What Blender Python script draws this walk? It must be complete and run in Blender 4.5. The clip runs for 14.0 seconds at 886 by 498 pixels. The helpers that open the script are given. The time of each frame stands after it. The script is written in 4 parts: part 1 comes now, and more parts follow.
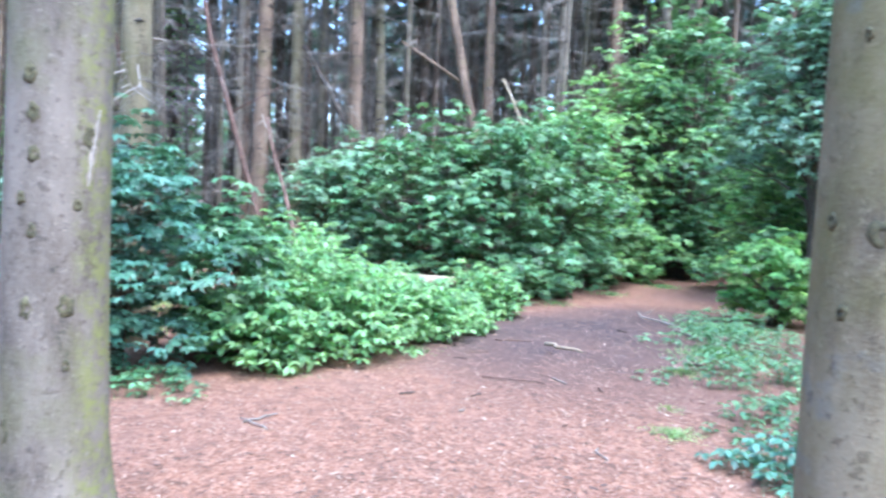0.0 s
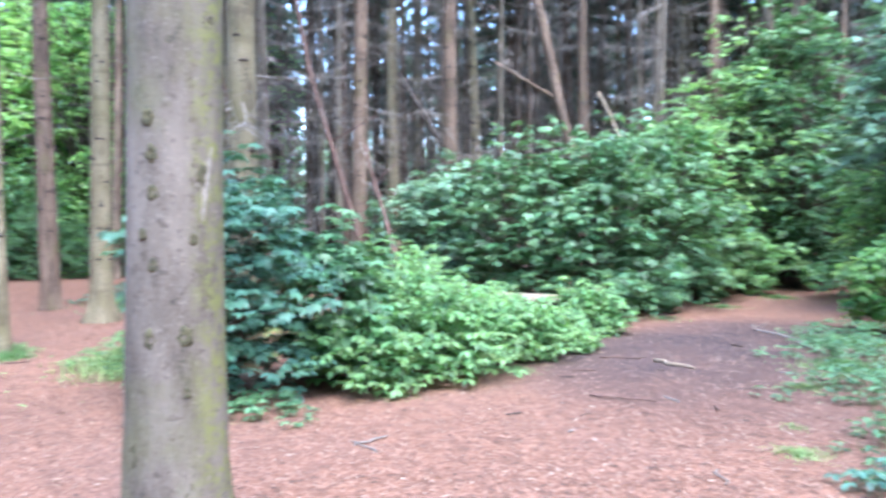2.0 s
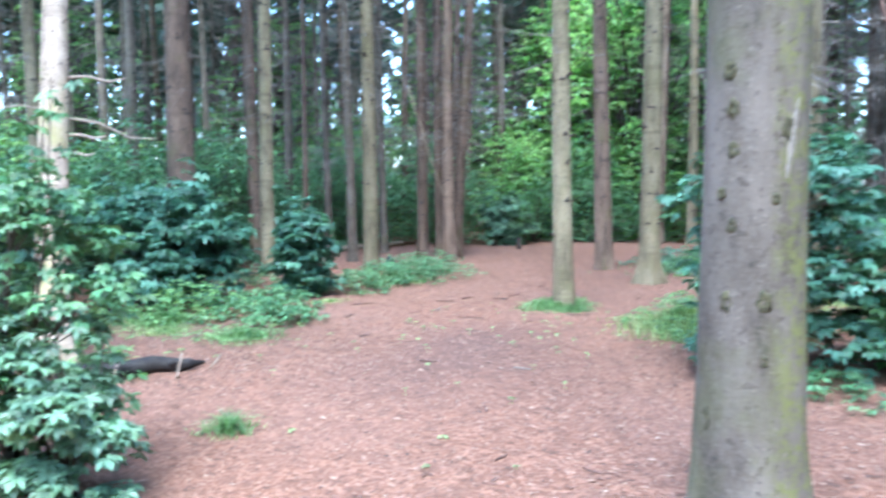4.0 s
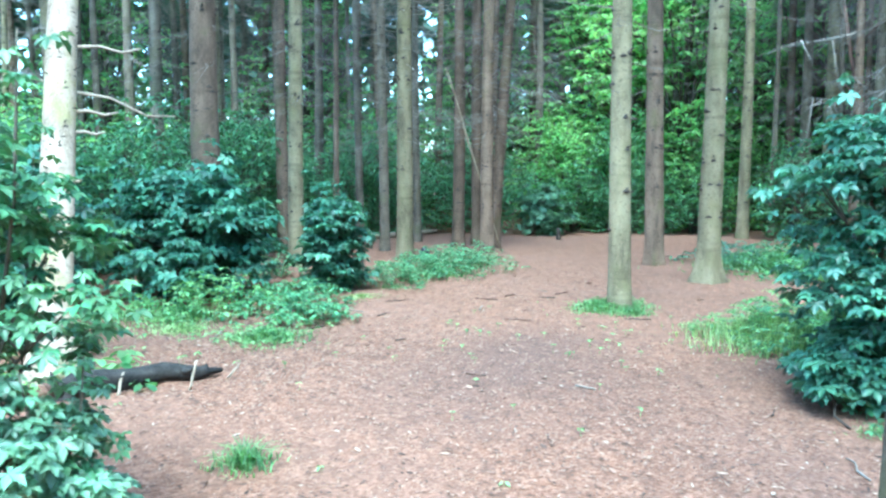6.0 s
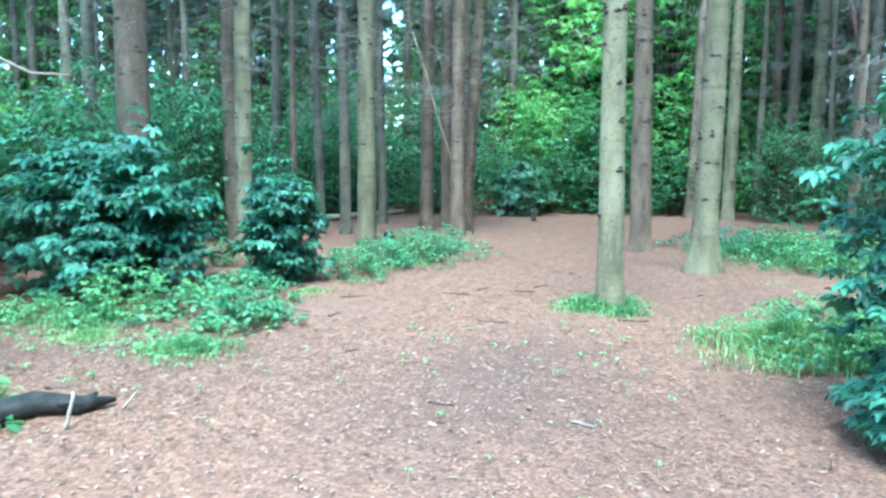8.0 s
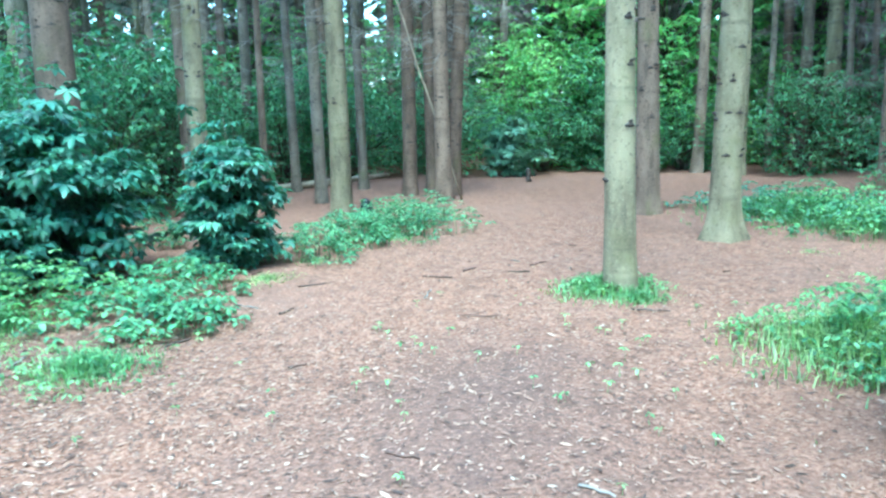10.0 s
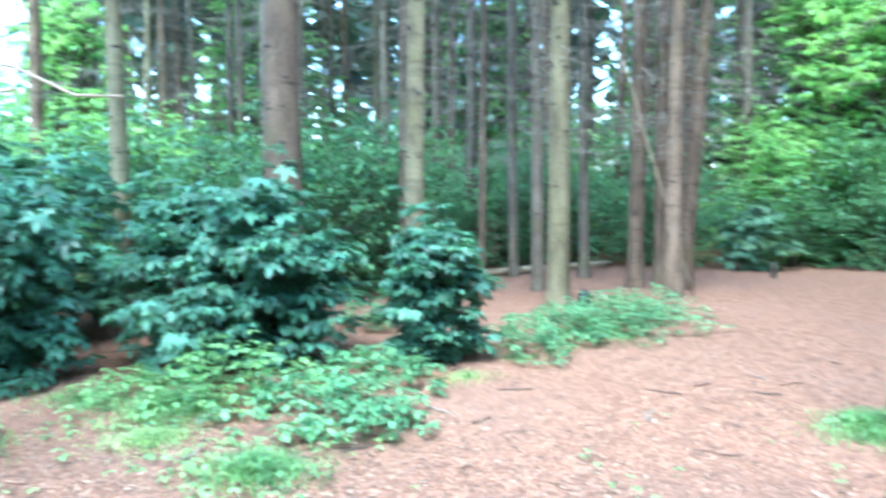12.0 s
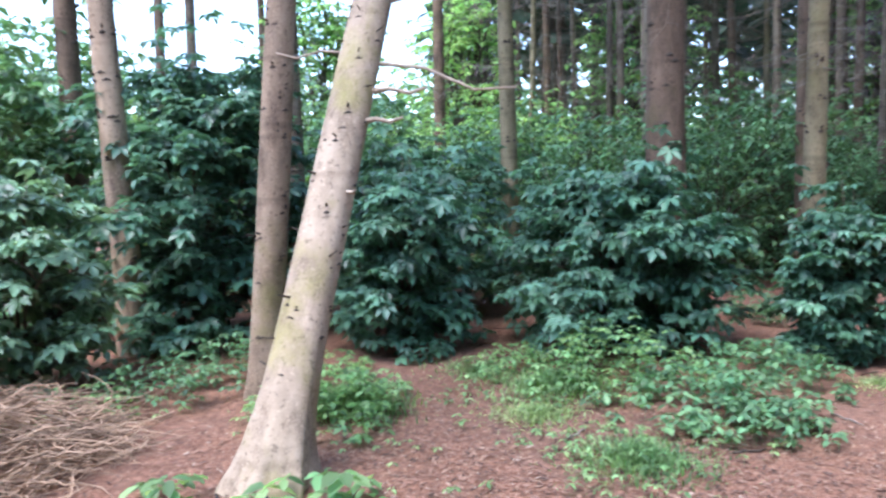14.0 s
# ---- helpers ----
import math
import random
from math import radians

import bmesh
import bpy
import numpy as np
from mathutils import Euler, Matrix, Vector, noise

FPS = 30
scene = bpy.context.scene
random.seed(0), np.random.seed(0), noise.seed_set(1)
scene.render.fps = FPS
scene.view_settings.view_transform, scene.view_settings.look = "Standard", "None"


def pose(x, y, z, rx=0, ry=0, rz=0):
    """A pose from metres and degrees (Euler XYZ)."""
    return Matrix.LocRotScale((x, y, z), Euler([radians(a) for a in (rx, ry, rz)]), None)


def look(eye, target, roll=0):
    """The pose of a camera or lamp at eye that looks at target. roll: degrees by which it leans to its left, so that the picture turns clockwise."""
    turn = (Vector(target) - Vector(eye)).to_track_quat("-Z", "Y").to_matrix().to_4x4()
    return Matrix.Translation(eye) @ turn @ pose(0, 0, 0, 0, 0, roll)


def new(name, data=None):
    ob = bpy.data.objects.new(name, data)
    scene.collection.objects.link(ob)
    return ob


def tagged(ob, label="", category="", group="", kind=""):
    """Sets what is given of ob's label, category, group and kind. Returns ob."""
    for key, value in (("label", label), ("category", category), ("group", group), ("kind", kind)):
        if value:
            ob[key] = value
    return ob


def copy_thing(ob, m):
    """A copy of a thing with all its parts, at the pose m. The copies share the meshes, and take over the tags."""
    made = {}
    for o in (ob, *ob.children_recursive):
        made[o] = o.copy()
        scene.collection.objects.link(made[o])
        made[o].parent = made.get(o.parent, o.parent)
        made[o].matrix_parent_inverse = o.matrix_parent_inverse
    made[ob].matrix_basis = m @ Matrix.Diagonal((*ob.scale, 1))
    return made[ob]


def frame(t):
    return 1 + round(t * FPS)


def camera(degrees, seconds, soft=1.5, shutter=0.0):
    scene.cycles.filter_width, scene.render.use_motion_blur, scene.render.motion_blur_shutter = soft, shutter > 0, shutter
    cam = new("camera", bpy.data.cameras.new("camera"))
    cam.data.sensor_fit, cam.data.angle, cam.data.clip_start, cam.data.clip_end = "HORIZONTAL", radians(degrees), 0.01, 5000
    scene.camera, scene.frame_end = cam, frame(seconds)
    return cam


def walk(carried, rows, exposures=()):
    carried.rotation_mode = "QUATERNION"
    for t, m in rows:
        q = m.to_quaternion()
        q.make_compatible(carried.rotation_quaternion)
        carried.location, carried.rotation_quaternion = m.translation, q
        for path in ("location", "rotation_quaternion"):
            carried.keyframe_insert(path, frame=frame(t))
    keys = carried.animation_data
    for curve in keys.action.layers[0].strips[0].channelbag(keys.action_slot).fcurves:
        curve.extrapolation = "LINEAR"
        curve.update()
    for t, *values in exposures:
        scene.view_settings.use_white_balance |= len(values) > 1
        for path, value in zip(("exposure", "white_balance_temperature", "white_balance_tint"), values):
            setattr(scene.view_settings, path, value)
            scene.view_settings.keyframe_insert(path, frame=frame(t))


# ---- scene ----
PATH = [
    (0.0, -0.078, 0.089, 1.490, 86.486, -2.486, -2.448),
    (0.5, -0.050, 0.106, 1.492, 86.555, -1.801, -6.622),
    (1.0, -0.047, 0.099, 1.498, 87.330, -0.898, -5.374),
    (1.5, -0.044, 0.098, 1.498, 88.162, -0.172, -1.065),
    (2.0, -0.090, 0.101, 1.495, 87.759, 0.161, 4.770),
    (2.2, -0.108, 0.100, 1.493, 87.881, 0.091, 8.928),
    (2.5, -0.132, 0.099, 1.492, 87.548, 0.770, 14.207),
    (3.0, -0.151, 0.093, 1.490, 87.617, 0.774, 22.565),
    (3.5, -0.175, 0.114, 1.482, 86.757, 0.476, 34.142),
    (4.0, -0.282, 0.146, 1.465, 85.710, 0.953, 42.858),
    (4.2, -0.361, 0.171, 1.453, 85.326, 0.937, 44.768),
    (6.3, -1.114, 0.774, 1.493, 84.610, 0.146, 44.927),
    (6.5, -1.196, 0.862, 1.494, 84.828, 0.761, 44.055),
    (7.0, -1.405, 1.107, 1.480, 84.078, -0.102, 42.319),
    (7.5, -1.607, 1.366, 1.477, 82.710, -0.604, 43.695),
    (8.0, -1.843, 1.615, 1.477, 82.971, -0.181, 42.860),
    (8.2, -1.930, 1.714, 1.481, 83.019, 1.091, 42.714),
    (10.3, -2.657, 2.815, 1.465, 79.566, 1.442, 42.634),
    (10.5, -2.695, 2.877, 1.466, 79.495, 0.869, 43.797),
    (11.0, -2.868, 3.009, 1.465, 81.250, -0.530, 43.713),
    (11.5, -3.039, 3.133, 1.476, 82.656, 0.711, 46.564),
    (12.0, -3.164, 3.277, 1.469, 86.237, 0.326, 58.979),
    (12.5, -3.233, 3.319, 1.471, 86.360, 0.991, 67.145),
    (13.0, -3.270, 3.295, 1.476, 86.359, 1.507, 75.111),
    (13.5, -3.274, 3.262, 1.474, 85.887, 0.963, 81.818),
    (14.0, -3.273, 3.255, 1.471, 85.464, 1.544, 86.210),
]
cam = camera(59.54, 14.0, 2.4, 0.5)
walk(cam, [(t, pose(*p)) for t, *p in PATH], [(0.0, 3.55, 5050, 8), (2.0, 3.5, 5300, 12), (3.0, 3.25, 5150, 11), (4.2, 3.25, 5000, 1), (6.5, 3.48, 4620, -20), (11.5, 3.5, 4500, -22), (12.0, 3.82, 4900, -11), (12.25, 3.5, 4950, -9), (12.6, 2.8, 5450, 2), (12.9, 2.65, 5550, 3), (14.0, 2.72, 5650, 14)])

# ---- world and sun: bright, soft daylight over a wood ----
world = bpy.data.worlds.new("sky")
scene.world = world
world.use_nodes = True
wn = world.node_tree
wn.nodes.clear()
sky = wn.nodes.new("ShaderNodeTexSky")
sky.sky_type, sky.sun_disc = "NISHITA", False
sky.sun_elevation, sky.sun_rotation = radians(64), radians(142)
sky.air_density, sky.dust_density, sky.ozone_density = 1.0, 1.5, 1.0
back = wn.nodes.new("ShaderNodeBackground")
back.inputs["Strength"].default_value = 0.15
wout = wn.nodes.new("ShaderNodeOutputWorld")
wn.links.new(sky.outputs[0], back.inputs[0])
wn.links.new(back.outputs[0], wout.inputs[0])
sun_data = bpy.data.lights.new("sun", "SUN")
sun_data.energy, sun_data.angle, sun_data.color = 0.9, radians(38), (1.0, 0.97, 0.92)
sun = new("sun", sun_data)
sun.matrix_world = look((14, -18, 48), (0, 0, 0))


# ---- materials ----
def material(name):
    m = bpy.data.materials.new(name)
    m.use_nodes = True
    nt = m.node_tree
    return m, nt, nt.nodes["Principled BSDF"], nt.nodes["Material Output"]


def node(nt, kind, **values):
    n = nt.nodes.new("ShaderNode" + kind)
    for k, v in values.items():
        n.inputs[k].default_value = v
    return n


def ramp(nt, source, stops):
    n = nt.nodes.new("ShaderNodeValToRGB")
    el = n.color_ramp.elements
    while len(el) < len(stops):
        el.new(0.5)
    for e, (p, c) in zip(el, stops):
        e.position, e.color = p, (*c, 1)
    nt.links.new(source, n.inputs[0])
    return n.outputs[0]


def mix(nt, fac, a, b, mode="MIX"):
    n = nt.nodes.new("ShaderNodeMix")
    n.data_type, n.blend_type = "RGBA", mode
    for value, socket in ((fac, n.inputs[0]), (a, n.inputs[6]), (b, n.inputs[7])):
        if isinstance(value, (int, float)):
            socket.default_value = value
        elif isinstance(value, tuple):
            socket.default_value = (*value, 1)
        else:
            nt.links.new(value, socket)
    return n.outputs[2]


def span(nt, source, lo, hi, to_lo=0.0, to_hi=1.0):
    n = node(nt, "MapRange", **{"From Min": lo, "From Max": hi, "To Min": to_lo, "To Max": to_hi})
    nt.links.new(source, n.inputs[0])
    return n.outputs[0]


def coords(nt, scale=(1, 1, 1)):
    c = nt.nodes.new("ShaderNodeTexCoord")
    mp = nt.nodes.new("ShaderNodeMapping")
    mp.inputs["Scale"].default_value = scale
    nt.links.new(c.outputs["Object"], mp.inputs[0])
    return mp.outputs[0]


def noise_of(nt, vec, scale, detail=4.0, rough=0.6):
    n = node(nt, "TexNoise", Scale=scale, Detail=detail, Roughness=rough)
    nt.links.new(vec, n.inputs["Vector"])
    return n.outputs[0]


def bump(nt, height, strength, distance, bsdf):
    b = node(nt, "Bump", Strength=strength, Distance=distance)
    nt.links.new(height, b.inputs["Height"])
    nt.links.new(b.outputs[0], bsdf.inputs["Normal"])


def bark(name, pale, mid, dark, algae, algae_amount, plates=1.0, stain=None, mossy_side=None):
    """Spruce bark: scaly plates with thin dark cracks, algae on it in long stains."""
    m, nt, bsdf, _ = material(name)
    v = coords(nt)
    info = nt.nodes.new("ShaderNodeObjectInfo")
    add = nt.nodes.new("ShaderNodeVectorMath")
    off = nt.nodes.new("ShaderNodeVectorMath")
    off.operation = "SCALE"
    off.inputs[0].default_value = (7.0, 3.0, 5.0)
    nt.links.new(info.outputs["Random"], off.inputs["Scale"])
    nt.links.new(v, add.inputs[0])
    nt.links.new(off.outputs[0], add.inputs[1])
    v = add.outputs[0]
    long = nt.nodes.new("ShaderNodeMapping")
    long.inputs["Scale"].default_value = (1, 1, 0.35)
    nt.links.new(v, long.inputs[0])
    wob = noise_of(nt, v, 9, 3)
    warp = mix(nt, 0.06, long.outputs[0], wob, "ADD")
    vor = nt.nodes.new("ShaderNodeTexVoronoi")
    vor.feature = "DISTANCE_TO_EDGE"
    vor.inputs["Scale"].default_value = 34
    nt.links.new(warp, vor.inputs["Vector"])
    crack = span(nt, vor.outputs["Distance"], 0.0, 0.055)
    fine = noise_of(nt, v, 70, 5, 0.7)
    blot = noise_of(nt, long.outputs[0], 5, 4)
    base = ramp(nt, blot, [(0.34, dark), (0.47, mid), (0.64, pale)])
    base = mix(nt, span(nt, fine, 0.3, 0.75, 0.0, 0.55), base, pale)
    flake = noise_of(nt, v, 28, 2)
    base = mix(nt, span(nt, flake, 0.58, 0.68, 0, 0.6), base, tuple(c * 0.4 for c in mid))
    lichen = noise_of(nt, v, 45, 3)
    base = mix(nt, span(nt, lichen, 0.60, 0.68, 0, 0.45), base, tuple(min(1, c * 1.35) for c in pale))
    patch = noise_of(nt, v, 2.1, 5, 0.65)
    green = span(nt, patch, 0.62 - 0.3 * algae_amount, 0.82 - 0.3 * algae_amount, 0.0, 0.75)
    base = mix(nt, green, base, algae)
    if mossy_side:
        # a band of yellow-green moss down one side
        parts = nt.nodes.new("ShaderNodeSeparateXYZ")
        nt.links.new(coords(nt), parts.inputs[0])
        edge = nt.nodes.new("ShaderNodeMath")
        edge.operation = "MULTIPLY"
        nt.links.new(span(nt, parts.outputs["X"], *mossy_side), edge.inputs[0])
        nt.links.new(span(nt, noise_of(nt, v, 16, 6, 0.75), 0.44, 0.60), edge.inputs[1])
        base = mix(nt, span(nt, edge.outputs[0], 0, 1, 0, 0.85), base, (0.20, 0.205, 0.055))
    if stain:
        smear = noise_of(nt, v, 4.5, 4, 0.6)
        base = mix(nt, span(nt, smear, 0.60, 0.72, 0.0, 0.55), base, stain)
    where = noise_of(nt, v, 1.3, 2)
    deep = span(nt, where, 0.4, 0.7, 0.0, 0.5 * plates)
    crack_amount = nt.nodes.new("ShaderNodeMath")
    crack_amount.operation = "MULTIPLY"
    inv = span(nt, crack, 0.0, 1.0, 1.0, 0.0)
    nt.links.new(inv, crack_amount.inputs[0])
    nt.links.new(deep, crack_amount.inputs[1])
    base = mix(nt, crack_amount.outputs[0], base, tuple(c * 0.35 for c in dark))
    if plates >= 0.7:
        # dark rings where the whorls of branches grew
        flat = nt.nodes.new("ShaderNodeMapping")
        flat.inputs["Scale"].default_value = (0.35, 0.35, 4.2)
        nt.links.new(v, flat.inputs[0])
        ring = noise_of(nt, flat.outputs[0], 1.7, 3, 0.55)
        base = mix(nt, span(nt, ring, 0.56, 0.68, 0.0, 0.36), base, tuple(c * 0.75 for c in dark))
    tone = span(nt, info.outputs["Random"], 0, 1, 0.75, 1.15)
    hsv = node(nt, "HueSaturation")
    nt.links.new(base, hsv.inputs["Color"])
    nt.links.new(tone, hsv.inputs["Value"])
    nt.links.new(hsv.outputs[0], bsdf.inputs["Base Color"])
    bsdf.inputs["Roughness"].default_value = 0.88
    bsdf.inputs["Specular IOR Level"].default_value = 0.25
    h = mix(nt, 0.5, span(nt, crack_amount.outputs[0], 0, 1, 1, 0), mix(nt, 0.5, fine, flake))
    bump(nt, h, 0.8, 0.014, bsdf)
    return m


BARK_PALE = bark("bark_pale_grey", (0.225, 0.188, 0.145), (0.14, 0.115, 0.085), (0.055, 0.044, 0.032), (0.135, 0.132, 0.06), 0.42, 0.6, None, (0.125, 0.19))
BARK_LEAN = bark("bark_pale_tan", (0.47, 0.365, 0.26), (0.33, 0.25, 0.172), (0.15, 0.108, 0.072), (0.30, 0.265, 0.09), 0.4, 0.9)
BARK_OLIVE = bark("bark_dull_olive", (0.25, 0.207, 0.128), (0.168, 0.137, 0.08), (0.074, 0.06, 0.036), (0.15, 0.135, 0.05), 0.7, 0.1, (0.13, 0.155, 0.16))
BARK_TAN = bark("bark_tan_olive", (0.285, 0.232, 0.137), (0.19, 0.153, 0.086), (0.08, 0.062, 0.037), (0.19, 0.162, 0.075), 0.4, 0.7)
BARK_BROWN = bark("bark_red_brown", (0.225, 0.152, 0.102), (0.138, 0.093, 0.062), (0.055, 0.038, 0.026), (0.13, 0.115, 0.045), 0.25, 1.0)
BARK_GREY = bark("bark_grey_brown", (0.225, 0.178, 0.128), (0.145, 0.114, 0.08), (0.058, 0.045, 0.033), (0.13, 0.12, 0.055), 0.35, 1.0)
BARK_RED = bark("bark_red_tan", (0.38, 0.28, 0.19), (0.25, 0.178, 0.12), (0.085, 0.056, 0.04), (0.21, 0.18, 0.07), 0.3, 1.0)


def plain(name, a, b, scale=12, rough=0.85, bump_depth=0.004, by_island=False, spec=0.3):
    m, nt, bsdf, _ = material(name)
    v = coords(nt)
    n = noise_of(nt, v, scale, 6, 0.65)
    col = ramp(nt, n, [(0.3, a), (0.7, b)])
    if by_island:
        g = nt.nodes.new("ShaderNodeNewGeometry")
        hsv = node(nt, "HueSaturation")
        nt.links.new(span(nt, g.outputs["Random Per Island"], 0, 1, 0.45, 1.5), hsv.inputs["Value"])
        nt.links.new(col, hsv.inputs["Color"])
        col = hsv.outputs[0]
    nt.links.new(col, bsdf.inputs["Base Color"])
    bsdf.inputs["Roughness"].default_value = rough
    bsdf.inputs["Specular IOR Level"].default_value = spec
    bump(nt, noise_of(nt, v, scale * 5, 4), 0.5, bump_depth, bsdf)
    return m


TWIG = plain("dead_twig_grey", (0.15, 0.125, 0.10), (0.29, 0.245, 0.20), 9, by_island=True)
STUB = plain("dead_stub_dark", (0.03, 0.023, 0.018), (0.095, 0.07, 0.052), 20)
SPLINTER = plain("broken_wood_pale", (0.26, 0.20, 0.145), (0.46, 0.37, 0.27), 25)
DRY = plain("dry_brushwood", (0.25, 0.16, 0.10), (0.48, 0.33, 0.215), 7, by_island=True)
LOG = plain("rotten_log_black", (0.004, 0.004, 0.004), (0.06, 0.05, 0.042), 11, 0.8, 0.03)
LOG_PALE = plain("fallen_log_tan", (0.20, 0.145, 0.09), (0.38, 0.30, 0.20), 7)
POLE_RED = plain("dead_pole_red", (0.06, 0.034, 0.025), (0.18, 0.105, 0.075), 14)
STEM = plain("shrub_stem", (0.05, 0.042, 0.03), (0.14, 0.115, 0.08), 14)
BAG = plain("black_plastic", (0.008, 0.008, 0.009), (0.018, 0.018, 0.02), 5, 0.35, 0.01)
KNOT = plain("healed_knot", (0.022, 0.02, 0.012), (0.12, 0.108, 0.05), 45)
SCAR = plain("peeled_bark", (0.13, 0.11, 0.08), (0.36, 0.31, 0.25), 40)


def leaf(name, dark, light, gloss=0.42, through_light=0.3, spread=(0.45, 1.55)):
    """A leaf: slightly glossy above, light shining through; each leaf a little different."""
    m, nt, bsdf, out = material(name)
    g = nt.nodes.new("ShaderNodeNewGeometry")
    big = noise_of(nt, coords(nt), 1.1, 3)
    col = mix(nt, span(nt, big, 0.35, 0.65), dark, light)
    hsv = node(nt, "HueSaturation")
    nt.links.new(col, hsv.inputs["Color"])
    nt.links.new(span(nt, g.outputs["Random Per Island"], 0, 1, *spread), hsv.inputs["Value"])
    wn2 = nt.nodes.new("ShaderNodeTexWhiteNoise")
    wn2.noise_dimensions = "1D"
    nt.links.new(g.outputs["Random Per Island"], wn2.inputs["W"])
    nt.links.new(span(nt, wn2.outputs["Value"], 0, 1, 0.475, 0.52), hsv.inputs["Hue"])
    nt.links.new(hsv.outputs[0], bsdf.inputs["Base Color"])
    bsdf.inputs["Roughness"].default_value = gloss
    bsdf.inputs["Specular IOR Level"].default_value = 0.4
    tr = nt.nodes.new("ShaderNodeBsdfTranslucent")
    warm = mix(nt, 0.6, hsv.outputs[0], (1.0, 1.0, 0.35), "MULTIPLY")
    bright = node(nt, "HueSaturation", Value=1.6)
    nt.links.new(warm, bright.inputs["Color"])
    nt.links.new(bright.outputs[0], tr.inputs["Color"])
    ms = node(nt, "MixShader", Fac=through_light)
    nt.links.new(bsdf.outputs[0], ms.inputs[1])
    nt.links.new(tr.outputs[0], ms.inputs[2])
    nt.links.new(ms.outputs[0], out.inputs["Surface"])
    return m


LEAF_DARK = leaf("leaf_dark_green", (0.063, 0.142, 0.09), (0.116, 0.224, 0.146), 0.36, 0.26)
LEAF_MID = leaf("leaf_mid_green", (0.085, 0.175, 0.078), (0.145, 0.26, 0.118), 0.38, 0.26)
# paler teal: the sky's sheen on the leaves is put into the colour
LEAF_PALE_SHEEN = leaf("leaf_pale_teal_sheen", (0.115, 0.208, 0.122), (0.20, 0.31, 0.19), 0.32, 0.26)
LEAF_BRIGHT = leaf("leaf_bright_green", (0.135, 0.255, 0.098), (0.23, 0.365, 0.158), 0.5, 0.42)
LEAF_CANOPY = leaf("leaf_canopy_green", (0.15, 0.28, 0.10), (0.265, 0.425, 0.17), 0.5, 0.5)
NEEDLE = leaf("spruce_needle", (0.035, 0.06, 0.042), (0.06, 0.095, 0.06), 0.6, 0.25)
GRASS = leaf("grass_green", (0.12, 0.22, 0.085), (0.21, 0.33, 0.14), 0.6, 0.4)
GRASS_PALE = leaf("grass_pale", (0.22, 0.31, 0.12), (0.33, 0.42, 0.19), 0.6, 0.4)


def ground_material():
    m, nt, bsdf, _ = material("needle_litter")
    v = coords(nt)
    fine = noise_of(nt, v, 38, 8, 0.75)
    mid = noise_of(nt, v, 6, 6, 0.7)
    big = noise_of(nt, v, 0.55, 4, 0.6)
    stretch = coords(nt, (1, 0.25, 1))
    straw = noise_of(nt, stretch, 60, 3, 0.7)
    clump = noise_of(nt, v, 15, 5, 0.7)
    col = ramp(nt, fine, [(0.32, (0.05, 0.027, 0.018)), (0.45, (0.185, 0.088, 0.053)), (0.58, (0.31, 0.168, 0.11)), (0.72, (0.44, 0.285, 0.195))])
    col = mix(nt, span(nt, straw, 0.55, 0.75, 0, 0.45), col, (0.42, 0.28, 0.195))
    col = mix(nt, span(nt, mid, 0.45, 0.66, 0.0, 0.72), col, (0.13, 0.07, 0.048))
    col = mix(nt, span(nt, clump, 0.54, 0.66, 0.0, 0.8), col, (0.075, 0.042, 0.03))
    col = mix(nt, span(nt, big, 0.48, 0.72, 0.0, 0.45), col, (0.22, 0.125, 0.09))
    # trodden damp earth where the paths meet
    edge = noise_of(nt, v, 0.9, 4)
    for x, y, r0, r1, amount in ((2.5, 9.5, 0.7, 2.2, 1.0), (1.3, 8.4, 0.6, 2.2, 0.95), (3.5, 10.7, 0.4, 1.6, 0.95), (1.7, 7.0, 0.2, 1.8, 0.6), (-4.6, 5.0, 0.2, 1.6, 0.45), (-5.2, 6.1, 0.2, 1.1, 0.4)):
        d = nt.nodes.new("ShaderNodeVectorMath")
        d.operation = "DISTANCE"
        nt.links.new(v, d.inputs[0])
        d.inputs[1].default_value = (x, y, 0)
        worn = span(nt, d.outputs["Value"], r0, r1, amount, 0.0)
        mul = nt.nodes.new("ShaderNodeMath")
        mul.operation = "MULTIPLY"
        nt.links.new(worn, mul.inputs[0])
        nt.links.new(span(nt, edge, 0.34, 0.54, 0.6, 1.0), mul.inputs[1])
        col = mix(nt, mul.outputs[0], col, (0.068, 0.048, 0.044))
    nt.links.new(col, bsdf.inputs["Base Color"])
    bsdf.inputs["Roughness"].default_value = 0.95
    bsdf.inputs["Specular IOR Level"].default_value = 0.15
    bump(nt, mix(nt, 0.5, fine, straw), 0.7, 0.02, bsdf)
    return m


LITTER_GROUND = ground_material()


def litter_material():
    m, nt, bsdf, _ = material("litter_flakes")
    g = nt.nodes.new("ShaderNodeNewGeometry")
    col = ramp(nt, g.outputs["Random Per Island"], [(0.0, (0.045, 0.026, 0.018)), (0.4, (0.15, 0.08, 0.052)), (0.75, (0.30, 0.175, 0.115)), (0.96, (0.35, 0.235, 0.16)), (1.0, (0.46, 0.37, 0.28))])
    nt.links.new(col, bsdf.inputs["Base Color"])
    bsdf.inputs["Roughness"].default_value = 0.85
    return m


FLAKES = litter_material()


# ---- mesh tools ----
def link_mesh(name, verts, faces, mat, parent=None, label="", smooth=False):
    me = bpy.data.meshes.new(name)
    me.from_pydata(verts, [], faces)
    me.materials.append(mat)
    if smooth:
        me.shade_smooth()
    ob = new(name, me)
    ob.parent = parent
    if label:
        tagged(ob, label)
    return ob


